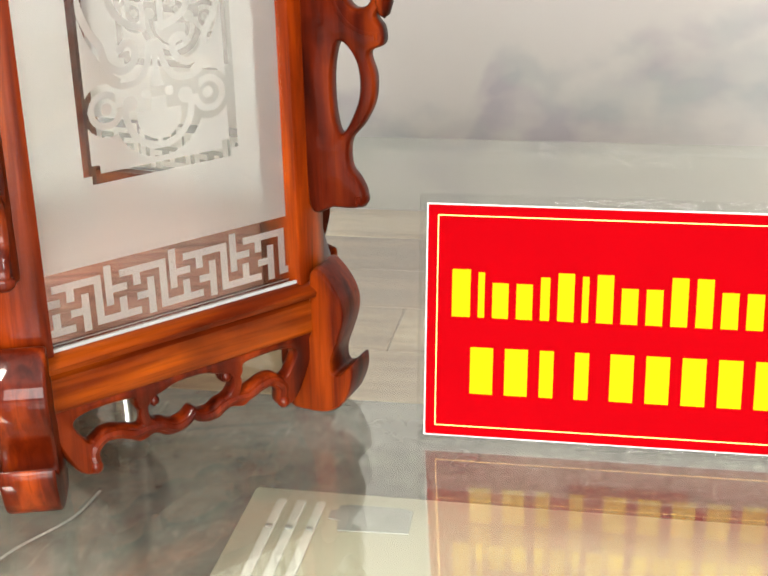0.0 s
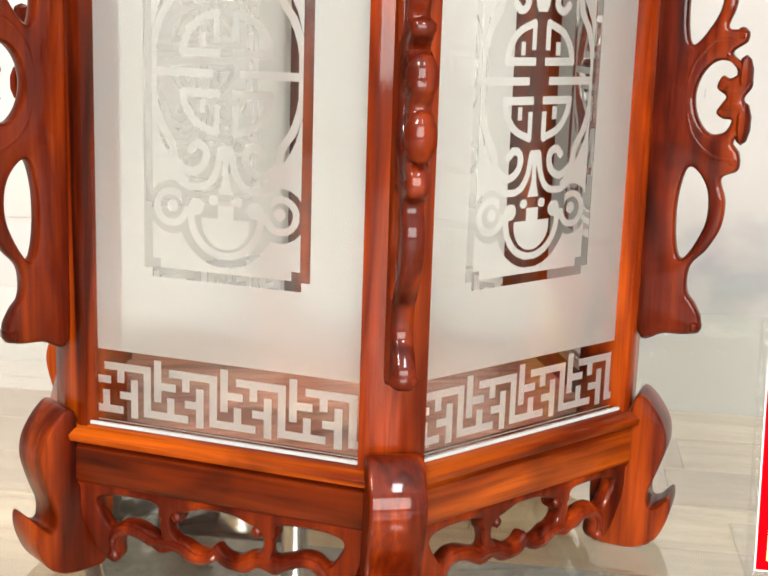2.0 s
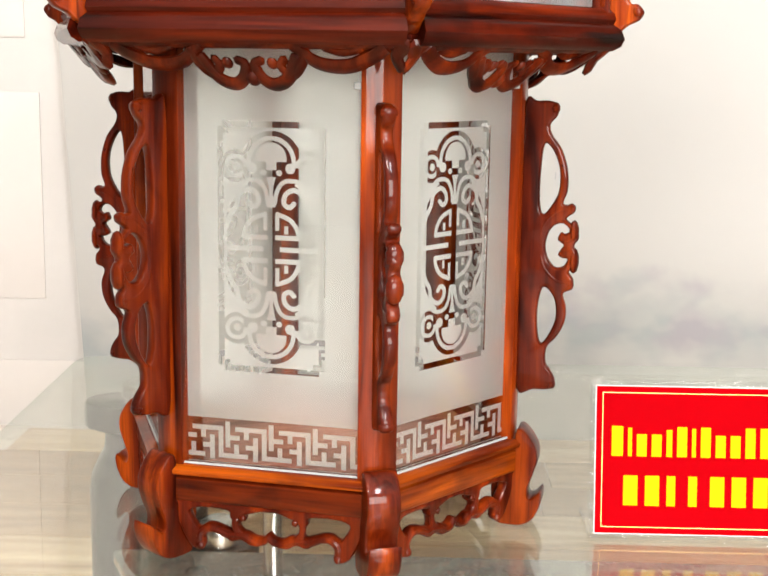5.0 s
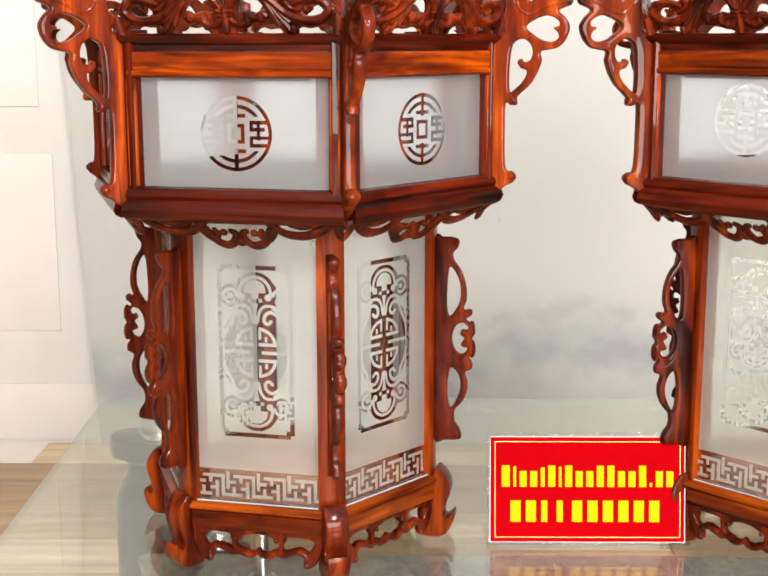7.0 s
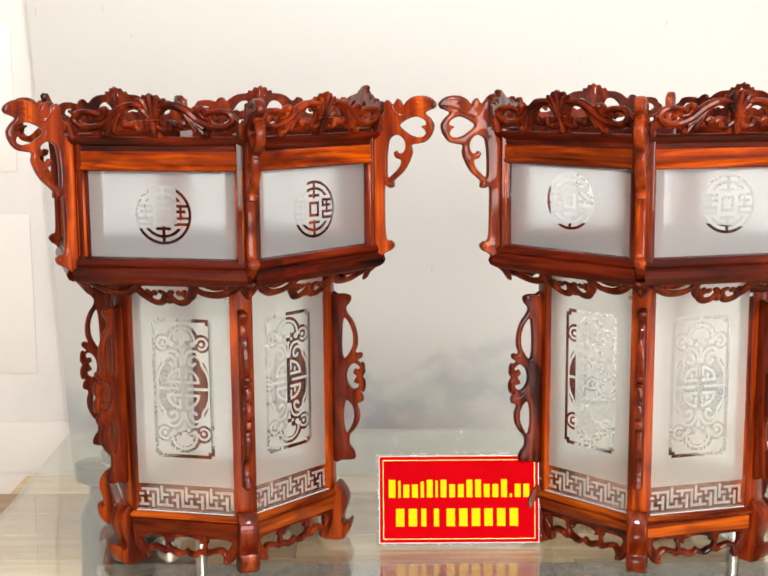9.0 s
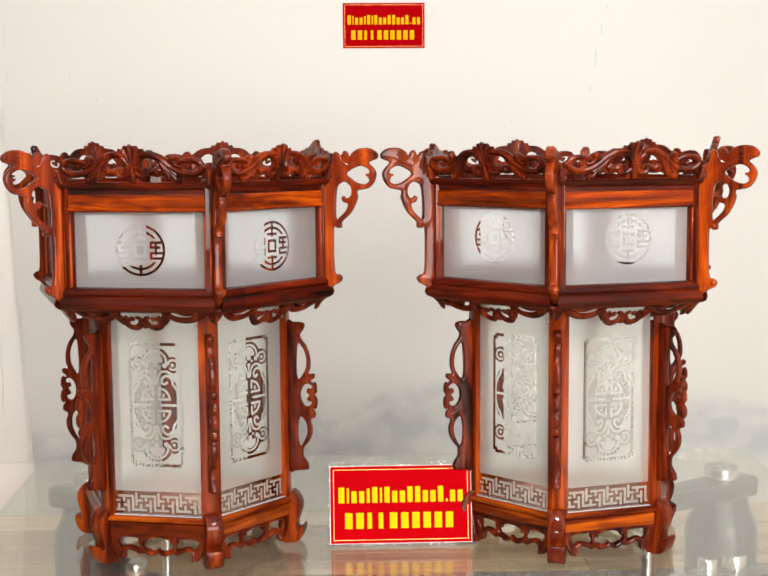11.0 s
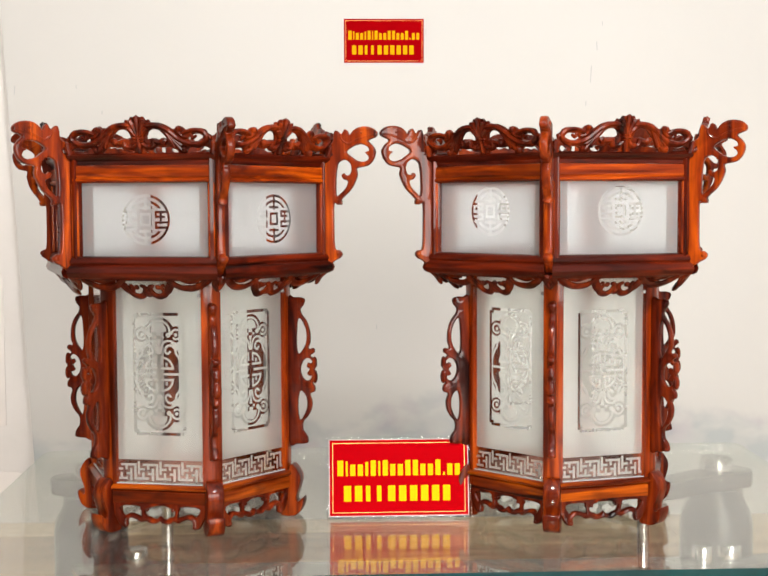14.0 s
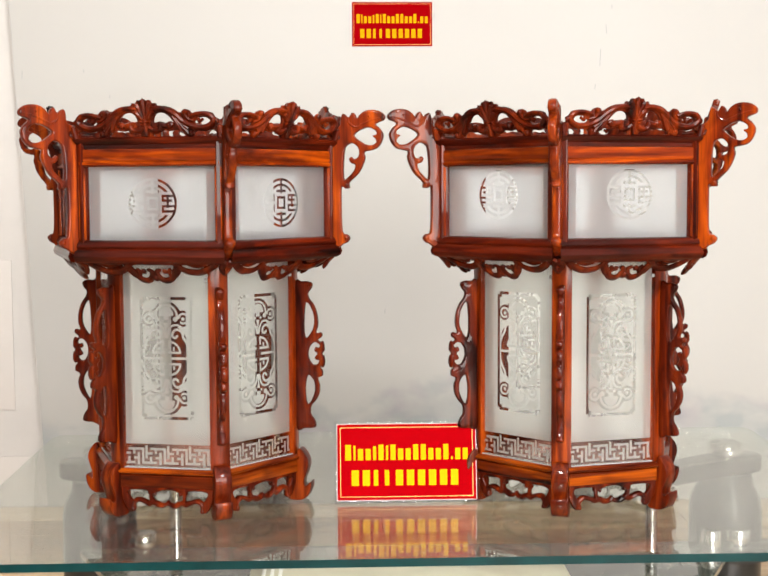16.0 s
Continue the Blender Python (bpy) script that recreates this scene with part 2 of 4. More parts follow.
def plank_material():
    mat, nt, bsdf = make("light_wood_plank")
    co, rnd = object_coord(nt)
    fine = tex(nt, co, (6.0, 90.0, 60.0), Scale=1.0, Detail=6.0, Roughness=0.6, Distortion=0.5)
    broad = tex(nt, co, (1.6, 16.0, 10.0), Scale=1.0, Detail=3.0, Distortion=1.2)
    tone = ramp(nt, rnd, [(0.0, (0.33, 0.215, 0.115)), (0.35, (0.56, 0.42, 0.25)), (0.7, (0.70, 0.56, 0.36)), (1.0, (0.42, 0.30, 0.18))])
    g = ramp(nt, broad.outputs["Fac"], [(0.3, (0.50, 0.42, 0.36)), (0.6, (1, 1, 1))])
    f = ramp(nt, fine.outputs["Fac"], [(0.35, (0.75, 0.7, 0.65)), (0.6, (1, 1, 1))])
    link(nt, mix(nt, 0.8, mix(nt, 0.85, tone, g, "MULTIPLY"), f, "MULTIPLY"), bsdf.inputs["Base Color"])
    bsdf.inputs["Roughness"].default_value = 0.4
    bump(nt, bsdf, fine.outputs["Fac"], 0.15, 0.001)
    return mat


plank_wood = plank_material()


def landscape_print(name, base, ink, mauve):
    """Cream board with a faint misty range of hills and trees printed low across it."""
    mat, nt, bsdf = make(name)
    co = nt.nodes.new("ShaderNodeTexCoord").outputs["Object"]
    sep = nt.nodes.new("ShaderNodeSeparateXYZ")
    link(nt, co, sep.inputs[0])

    def smooth(value, low, high):
        node = nt.nodes.new("ShaderNodeMapRange")
        node.interpolation_type = "SMOOTHSTEP"
        node.inputs["From Min"].default_value, node.inputs["From Max"].default_value = low, high
        link(nt, value, node.inputs["Value"])
        return node.outputs[0]
    # height of the ridge along the board, 0.2 m for the whole range of the ramp
    along = math_node(nt, "MULTIPLY_ADD", sep.outputs["X"], 0.5, 0.35)
    skyline = [(0.02, 0.55), (0.20, 0.42), (0.30, 0.35), (0.375, 0.18), (0.395, 0.62), (0.414, 0.80), (0.432, 0.56), (0.455, 0.58), (0.49, 0.76), (0.512, 0.92), (0.545, 0.90),
               (0.578, 0.99), (0.615, 0.94), (0.67, 0.82), (0.74, 0.74), (0.83, 0.86), (0.98, 0.62)]
    ridge = ramp(nt, along, [(p, (v, v, v)) for p, v in skyline])
    ragged = tex(nt, co, (34.0, 0.0, 34.0), Scale=1.0, Detail=1.5, Roughness=0.6)
    top = math_node(nt, "ADD", math_node(nt, "MULTIPLY_ADD", ridge, 0.2, -0.225), math_node(nt, "MULTIPLY", ragged.outputs["Fac"], 0.035))
    depth = math_node(nt, "SUBTRACT", top, sep.outputs["Z"])
    body = smooth(depth, -0.006, 0.030)
    low = math_node(nt, "SUBTRACT", 1.0, smooth(depth, 0.12, 0.26))
    clumps = tex(nt, co, (13.0, 1.0, 19.0), Scale=1.0, Detail=2.0, Roughness=0.45, Distortion=0.0)
    pale = smooth(clumps.outputs["Fac"], 0.34, 0.66)
    band = math_node(nt, "MULTIPLY", smooth(depth, 0.035, 0.075), math_node(nt, "SUBTRACT", 1.0, smooth(depth, 0.085, 0.17)))
    strength = math_node(nt, "MULTIPLY_ADD", pale, 0.65, math_node(nt, "MULTIPLY_ADD", band, 0.45, 0.08))
    fac = math_node(nt, "MINIMUM", math_node(nt, "MULTIPLY", math_node(nt, "MULTIPLY", body, low), strength), 1.0)
    n = tex(nt, co, (2.0, 2.0, 2.0), Scale=1.0, Detail=4.0)
    b = ramp(nt, n.outputs["Fac"], [(0.3, tuple(c * 0.965 for c in base)), (0.7, base)])
    hue = tex(nt, co, (7.0, 1.0, 9.0), Scale=1.0, Detail=2.0)
    tone = mix(nt, smooth(hue.outputs["Fac"], 0.42, 0.60), ink, mauve)
    link(nt, mix(nt, fac, b, tone), bsdf.inputs["Base Color"])
    bsdf.inputs["Roughness"].default_value = 0.55
    return mat


board_print = landscape_print("cream_board_with_misty_landscape", (0.315, 0.308, 0.297), (0.222, 0.238, 0.241), (0.220, 0.208, 0.230))


# ---- mesh helpers ----
def finish(bm, name, material, smooth=True):
    bmesh.ops.recalc_face_normals(bm, faces=bm.faces)
    me = bpy.data.meshes.new(name)
    bm.to_mesh(me)
    bm.free()
    for m in (material if isinstance(material, (list, tuple)) else [material]):
        me.materials.append(m)
    if smooth:
        me.shade_smooth()
        me.set_sharp_from_angle(angle=radians(38))
    return me


def piece(name, me, parent, m=None, label=""):
    ob = new(name, me)
    if m is not None:
        ob.matrix_basis = m
    ob.parent = parent
    return tagged(ob, label)


def part(name, bm, material, parent, label="", m=None):
    return piece(name, finish(bm, name, material), parent, m, label)


def thing(name, m, label, category, group="", kind=""):
    ob = new(name)
    ob.matrix_basis = m
    return tagged(ob, label, category, group, kind)


def add_box(bm, x0, x1, y0, y1, z0, z1, bevel=0.0, segments=2):
    vs = [bm.verts.new((x, y, z)) for x in (x0, x1) for y in (y0, y1) for z in (z0, z1)]
    fs = [bm.faces.new([vs[i] for i in q]) for q in ((0, 1, 3, 2), (4, 6, 7, 5), (0, 4, 5, 1), (2, 3, 7, 6), (0, 2, 6, 4), (1, 5, 7, 3))]
    if bevel:
        es = list({e for f in fs for e in f.edges})
        bmesh.ops.bevel(bm, geom=es, offset=bevel, segments=segments, profile=0.6, affect="EDGES", clamp_overlap=True)
    return bm


def box(x0, x1, y0, y1, z0, z1, bevel=0.0, segments=2):
    return add_box(bmesh.new(), x0, x1, y0, y1, z0, z1, bevel, segments)


def bar(ends, section):
    """A bar along x between ends = (x0, x1) with mitres: the section's points (y, z) keep 60 degree corners with their neighbours."""
    bm = bmesh.new()
    x0, x1 = ends
    rings = []
    for side, x in ((-1, x0), (1, x1)):
        rings.append([bm.verts.new((x if not callable(x) else x(y), y, z)) for y, z in section])
    n = len(section)
    for i in range(n):
        bm.faces.new((rings[0][i], rings[0][(i + 1) % n], rings[1][(i + 1) % n], rings[1][i]))
    bm.faces.new(rings[0])
    bm.faces.new(rings[1])
    return bm


def curve_points(pts, steps=6, closed=False):
    """Smooth points through pts (Catmull-Rom)."""
    pts = [np.array(p, float) for p in pts]
    n = len(pts)
    out = []
    for i in range(n if closed else n - 1):
        p0 = pts[(i - 1) % n] if closed or i else pts[0] * 2 - pts[1]
        p1, p2 = pts[i], pts[(i + 1) % n]
        p3 = pts[(i + 2) % n] if closed or i + 2 < n else pts[-1] * 2 - pts[-2]
        for k in range(steps):
            t = k / steps
            out.append(0.5 * ((2 * p1) + (p2 - p0) * t + (2 * p0 - 5 * p1 + 4 * p2 - p3) * t * t + (3 * p1 - p0 - 3 * p2 + p3) * t ** 3))
    if not closed:
        out.append(pts[-1])
    return out


def add_stroke(bm, pts, r0, r1, depth=1.0, plane=None, steps=5, sides=8, swell=0.0):
    """A rounded carved stroke through the points (x, z) in millimetres; plane maps (x, z) to a place and the outward way."""
    path = curve_points(pts, steps)
    n = len(path)
    rings = []
    for i, p in enumerate(path):
        t = i / (n - 1)
        r = (r0 + (r1 - r0) * t + swell * math.sin(math.pi * t))
        d = path[min(i + 1, n - 1)] - path[max(i - 1, 0)]
        d = d / (np.linalg.norm(d) + 1e-9)
        side = np.array((-d[1], d[0]))
        ring = []
        for k in range(sides):
            a = 2 * math.pi * k / sides
            q = p + side * r * math.cos(a)
            ring.append(bm.verts.new(plane(q[0], q[1], r * depth * math.sin(a))))
        rings.append(ring)
    for a, b in zip(rings, rings[1:]):
        for k in range(sides):
            bm.faces.new((a[k], a[(k + 1) % sides], b[(k + 1) % sides], b[k]))
    for end, sign in ((0, -1), (-1, 1)):
        p, r = path[end], (r0 if end == 0 else r1)
        d = (path[1] - path[0]) if end == 0 else (path[-1] - path[-2])
        d = d / (np.linalg.norm(d) + 1e-9) * sign
        tip = bm.verts.new(plane(*(p + d * r * 0.8), 0.0))
        for k in range(sides):
            bm.faces.new((rings[end][k], rings[end][(k + 1) % sides], tip))


def add_ball(bm, x, z, r, plane, depth=1.0, stretch=1.0):
    rows, cols = 5, 10
    top, low = bm.verts.new(plane(x, z + r * stretch, 0)), bm.verts.new(plane(x, z - r * stretch, 0))
    rings = []
    for i in range(1, rows):
        a = math.pi * i / rows
        rings.append([bm.verts.new(plane(x + r * math.sin(a) * math.cos(b), z + r * stretch * math.cos(a), depth * r * math.sin(a) * math.sin(b)))
                      for b in (2 * math.pi * k / cols for k in range(cols))])
    for k in range(cols):
        bm.faces.new((top, rings[0][k], rings[0][(k + 1) % cols]))
        bm.faces.new((low, rings[-1][(k + 1) % cols], rings[-1][k]))
    for a, b in zip(rings, rings[1:]):
        for k in range(cols):
            bm.faces.new((a[k], b[k], b[(k + 1) % cols], a[(k + 1) % cols]))


def fretwork(name, outlines, half, bevel, steps=5):
    """A bmesh sawn from board: smooth outlines (the first one outside, the rest holes) in millimetres, with rounded edges. It lies in x, y."""
    loops = []
    for n, line in enumerate(outlines):
        pts = np.array(curve_points(line, steps, True)) / 1000
        keep = [0]
        for k in range(1, len(pts)):
            if np.hypot(*(pts[k] - pts[keep[-1]])) > 0.0003:
                keep.append(k)
        pts = pts[keep]
        area = 0.5 * np.sum(pts[:, 0] * np.roll(pts[:, 1], -1) - np.roll(pts[:, 0], -1) * pts[:, 1])
        if (area > 0) != (n == 0):
            pts = pts[::-1]
        d = np.roll(pts, -1, 0) - np.roll(pts, 1, 0)
        d = d / (np.linalg.norm(d, axis=1)[:, None] + 1e-12)
        loops.append((pts, np.stack([-d[:, 1], d[:, 0]], 1)))
    profile = [(0.0, half - bevel), (bevel * 0.12, half - bevel * 0.5), (bevel * 0.42, half - bevel * 0.13), (bevel, half)]
    profile = [(o, -z) for o, z in reversed(profile)] + profile
    bm = bmesh.new()
    caps = ([], [])
    for pts, inward in loops:
        rings = [[bm.verts.new((*(p + v * o), z)) for p, v in zip(pts, inward)] for o, z in profile]
        m = len(pts)
        for a, b in zip(rings, rings[1:]):
            for k in range(m):
                bm.faces.new((a[k], a[(k + 1) % m], b[(k + 1) % m], b[k]))
        caps[0].append(rings[0])
        caps[1].append(rings[-1])
    flat = [Vector(v.co[:2]) for ring in caps[1] for v in ring]
    edges, start = [], 0
    for ring in caps[1]:
        edges += [(start + k, start + (k + 1) % len(ring)) for k in range(len(ring))]
        start += len(ring)
    co, _, tris, origin, _, _ = geometry.delaunay_2d_cdt(flat, edges, [], 0, 1e-7)

    def inside(p):
        odd = False
        for a, b in edges:
            (x0, y0), (x1, y1) = flat[a], flat[b]
            if (y0 > p[1]) != (y1 > p[1]) and p[0] < (x1 - x0) * (p[1] - y0) / (y1 - y0) + x0:
                odd = not odd
        return odd
    for rings, back in ((caps[0], True), (caps[1], False)):
        verts = [v for ring in rings for v in ring]
        z = verts[0].co.z
        use = [verts[o[0]] if o else bm.verts.new((*c, z)) for c, o in zip(co, origin)]
        for t in tris:
            mid = sum((co[i] for i in t), Vector((0, 0))) / len(t)
            if inside(mid) and len({use[i] for i in t}) == len(t):
                try:
                    bm.faces.new([use[i] for i in (reversed(t) if back else t)])
                except ValueError:
                    pass
    return bm


def turned(profile, segments=32):
    """A turned solid from (radius, height) pairs."""
    bm = bmesh.new()
    rings = [[bm.verts.new((r * math.cos(2 * math.pi * k / segments), r * math.sin(2 * math.pi * k / segments), z)) for k in range(segments)]
             for r, z in profile]
    for a, b in zip(rings, rings[1:]):
        for k in range(segments):
            bm.faces.new((a[k], a[(k + 1) % segments], b[(k + 1) % segments], b[k]))
    bm.faces.new(rings[0])
    bm.faces.new(rings[-1])
    return bm


def slab(points, z0, z1, bevel=0.0, side_slot=0):
    bm = bmesh.new()
    low = [bm.verts.new((x, y, z0)) for x, y in points]
    top = [bm.verts.new((x, y, z1)) for x, y in points]
    n = len(points)
    bm.faces.new(low)
    bm.faces.new(top)
    for i in range(n):
        f = bm.faces.new((low[i], low[(i + 1) % n], top[(i + 1) % n], top[i]))
        f.material_index = side_slot
    return bm


def rounded(points, radius, steps=6):
    out = []
    n = len(points)
    for i in range(n):
        p = np.array(points[i], float)
        a, b = np.array(points[i - 1], float) - p, np.array(points[(i + 1) % n], float) - p
        a, b = p + a / np.linalg.norm(a) * radius, p + b / np.linalg.norm(b) * radius
        for k in range(steps + 1):
            t = k / steps
            out.append(tuple((1 - t) ** 2 * a + 2 * t * (1 - t) * p + t * t * b))
    return out


# ---- the room ----
FLOOR = -0.33
BOARD_Y = 1.2687
structure = dict(kind="structure")
floor = part("floor", box(-3.0, 3.6, -4.0, 1.5, FLOOR - 0.10, FLOOR - 0.006), pale_floor, None)
tagged(floor, "pale pinkish floor under wooden planks", "floor", kind="structure")
wall_n = part("wall_north", box(-3.1, 3.7, 1.30, 1.42, FLOOR - 0.1, 2.3), wall_paint, None)
tagged(wall_n, "pale grey painted wall behind cream panels", "wall", kind="structure")
# unseen walls, added to close the room; the dark ones deepen the lacquer's reflections
for nm, b in (("wall_west", (-3.1, -3.0, -4.0, 1.3)), ("wall_east", (3.6, 3.7, -4.0, 1.3)), ("wall_south_left", (-3.1, 0.0, -4.1, -4.0)), ("wall_south_right", (2.7, 3.7, -4.1, -4.0))):
    w = part(nm, box(b[0], b[1], b[2], b[3], FLOOR - 0.1, 2.3), shop_paint if nm != "wall_east" else room_paint, None)
    tagged(w, "unseen plain painted room wall, added to close the room" if nm == "wall_east" else "unseen dark taupe room wall, added to deepen reflections", "wall", kind="structure")
for nm, z0, z1 in (("wall_south_foot", FLOOR - 0.1, -0.05), ("wall_south_head", 1.75, 2.3)):
    w = part(nm, box(0.0, 2.7, -4.1, -4.0, z0, z1), shop_paint, None)
    tagged(w, "unseen dark taupe room wall, added to deepen reflections", "wall", kind="structure")
# unseen window, added as an opening for the front light
window = tagged(new("window_1"), "unseen wide window with a white frame, added for front light", "window", kind="structure")
for b in ((0.0, 0.06, -0.05, 1.75), (2.64, 2.7, -0.05, 1.75), (1.32, 1.38, 0.01, 1.69), (0.06, 2.64, -0.05, 0.01), (0.06, 2.64, 1.69, 1.75)):
    part("window_frame", box(b[0], b[1], -4.09, -4.03, b[2], b[3], 0.004), white_plastic, window)
for x0, x1 in ((0.06, 1.32), (1.38, 2.64)):
    part("pane", box(x0, x1, -4.062, -4.056, 0.01, 1.69), pane_glass, window)
# unseen ceiling, added to close the room
c = part("ceiling", box(-3.1, 3.7, -4.1, 1.42, 2.3, 2.4), room_paint, None)
tagged(c, "unseen plain white painted ceiling, added to close the room", "ceiling", kind="structure")
# housings added above the unseen ceiling lights
for x, y, sx, sy in ((-0.25, -2.0, 0.17, 0.62), (1.25, -2.0, 0.17, 0.62)):
    lamp = thing("ceiling_lamp", pose(x, y, 2.3), "unseen white metal ceiling light housing, added", "ceiling lamp", "ceiling lamps")
    part("housing", box(-sx, sx, -sy, sy, -0.1, 0.0, 0.01), white_plastic, lamp)
# cream panels fixed to the wall, with gaps between
for z0, z1, x1 in ((0.745, 1.6, -0.632), (0.362, 0.683, -0.622), (-0.098, 0.268, -0.600), (FLOOR, -0.212, -0.520)):
    p = part("wall_panel", box(-2.6, x1, 1.2965, 1.2995, z0, z1, 0.001), panel_paint, None)
    tagged(p, "pinkish cream panel on the wall", "wall panel", kind="structure")
# tall board with the printed landscape; its side edge leans a little
bm = bmesh.new()
front = [(-0.520, FLOOR), (1.9, FLOOR), (1.9, 1.7), (-0.625, 1.7)]
lo = [bm.verts.new((x, BOARD_Y, z)) for x, z in front]
hi = [bm.verts.new((x, BOARD_Y + 0.004, z)) for x, z in front]
bm.faces.new(lo)
bm.faces.new(hi)
for i in range(4):
    bm.faces.new((lo[i], lo[(i + 1) % 4], hi[(i + 1) % 4], hi[i]))
board = part("backdrop_board", bm, board_print, None)
tagged(board, "tall cream board with a faint misty hill print", "display board")


# ---- wooden lanterns ----
MM = 0.001


def flat_plane(ap, lean=0.0, z_base=0.0):
    """Places (x, z, out) of a face at the distance ap; lean: outward millimetres per millimetre of height above z_base."""
    def place(x, z, out):
        return (x * MM, -(ap + (z - z_base) * lean + out) * MM, z * MM)
    return place


def raster(mask, x0, z0, dx, dz, y, material):
    """Flat strips where the mask is set, one row after another."""
    verts, faces = [], []
    for j, row in enumerate(mask):
        edges = np.flatnonzero(np.diff(np.concatenate(([0], row.astype(int), [0]))))
        for a, b in zip(edges[::2], edges[1::2]):
            k = len(verts)
            xa, xb, za, zb = x0 + a * dx, x0 + b * dx, z0 + j * dz, z0 + (j + 1) * dz
            verts += [(xa * MM, y, za * MM), (xb * MM, y, za * MM), (xb * MM, y, zb * MM), (xa * MM, y, zb * MM)]
            faces.append((k, k + 1, k + 2, k + 3))
    me = bpy.data.meshes.new("frosting")
    me.from_pydata(verts, [], faces)
    me.materials.append(material)
    return me


def near(X, Z, pts, width, smooth=True):
    """True within half the width of the line through pts."""
    path = curve_points(pts, 8) if smooth else [np.array(p, float) for p in pts]
    best = np.full(X.shape, 1e9)
    for a, b in zip(path, path[1:]):
        d = b - a
        t = np.clip(((X - a[0]) * d[0] + (Z - a[1]) * d[1]) / (d @ d + 1e-12), 0, 1)
        ex, ez = X - a[0] - t * d[0], Z - a[1] - t * d[1]
        best = np.minimum(best, np.hypot(ex, ez) if smooth else np.maximum(np.abs(ex), np.abs(ez)))
    return best < width / 2


def both(X, Z, pts, width, flip_z=False, smooth=True):
    m = near(np.abs(X), Z, pts, width, smooth)
    return m | near(np.abs(X), -Z, pts, width, smooth) if flip_z else m


def tall_frosting(half_w, z0, z1, y):
    """Frosted tall pane: a cut-out scroll panel with a longevity sign, and a key fret in a clear band at the foot."""
    dx, dz = 0.3, 0.4
    xs, zs = np.arange(-half_w, half_w, dx) + dx / 2, np.arange(z0, z1, dz) + dz / 2
    X, Z = np.meshgrid(xs, zs)
    mask = np.ones(X.shape, bool)
    zc, hw, hh = 210.4, 35.8, 81.0
    U, V = X, Z - zc
    A, B = np.abs(U), np.abs(V)
    inside = (A < hw) & (B < hh) & ~((A > hw - 3.6) & (B > hh - 3.6))
    border = inside & ((A > hw - 4.0) | (B > hh - 4.0) | ((A > hw - 7.6) & (B > hh - 7.6)))
    # clear ground of the scroll work: a long oval with a round field at each end and small rounds beside them
    cut = border | ((A / 34.0) ** 2 + (B / 46.0) ** 2 < 1)
    cut |= (np.hypot(A, B - 54.5) < 20.5) | (np.hypot(A - 23.0, B - 52.5) < 10.6) | (A < 13) & (np.abs(B - 40) < 8)
    # frosted strokes standing in the clear ground
    keep = (np.abs(np.hypot(A, B - 55.5) - 14.8) < 1.5) & (B > 52.5) | (np.hypot(A - 12.6, B - 51.5) < 3.3)
    keep |= (np.hypot(A, B - 57.5) < 10.2) & (B > 55.5) | (A < 3.4) & (np.abs(B - 53) < 2.6) | (np.hypot(A - 5.2, B - 48.6) < 2.0)
    keep |= (np.abs(np.hypot(A - 23.5, B - 52.5) - 6.3) < 1.4) & ~((A < 19) & (B < 52)) | (np.hypot(A - 23.0, B - 52.0) < 2.4)
    keep |= both(U, V, [(31.5, 0), (31.2, 10), (28.0, 20), (23.5, 27), (21.5, 34), (15, 38), (9.5, 35), (8.5, 29.5), (12, 27), (15, 29.5)], 3.2, True)
    keep |= both(U, V, [(32.5, 17), (28.5, 30), (24, 38), (16.5, 43.5), (8.5, 43), (4, 37.5), (2.2, 29)], 2.8, True)
    keep |= (A < 1.2 + 0.02 * (B - 36) ** 2) & (B > 27) & (B < 46)
    keep |= (B < 1.7) & (A > 5.5) & (A < 31) | (np.abs(B - 7.6) < 1.6) & (A > 2.6) & (A < 19)
    keep |= both(U, V, [(18.5, 7.6), (17.2, 13), (12.5, 19), (4.2, 22.5)], 3.0, True) | (np.abs(A - 4.0) < 1.3) & (B > 12) & (B < 23)
    keep |= (np.abs(A - 10) < 1.3) & (np.abs(B - 12.5) < 2.6)
    mask &= ~(cut & inside & ~(keep & ~border))
    # key fret
    band = (Z > 66.5) & (Z < 96.5)
    fret = np.zeros_like(mask)
    P = np.mod(X + 5.1 + 60.0, 30.0)
    T = 89.8
    for line in ([(-18.2, T), (0, T), (0, T - 18.5), (17.2, T - 18.5)], [(-12.3, T), (-12.3, T - 5.2)], [(4.9, T + 3.0), (4.9, T - 11.5)], [(4.9, T - 6.0), (11.4, T - 6.0)],
                 [(-5.9, T - 6.4), (-5.9, T - 19.6)], [(-11.2, T - 12.3), (-5.9, T - 12.3)], [(10.8, T - 12.0), (10.8, T - 18.5)]):
        for shift in (-30, 0, 30):
            fret |= near(P, Z, [(x + shift, z) for x, z in line], 3.2, False)
    mask &= ~(band & ~fret)
    return raster(mask, xs[0] - dx / 2, zs[0] - dz / 2, dx, dz, y, frost)


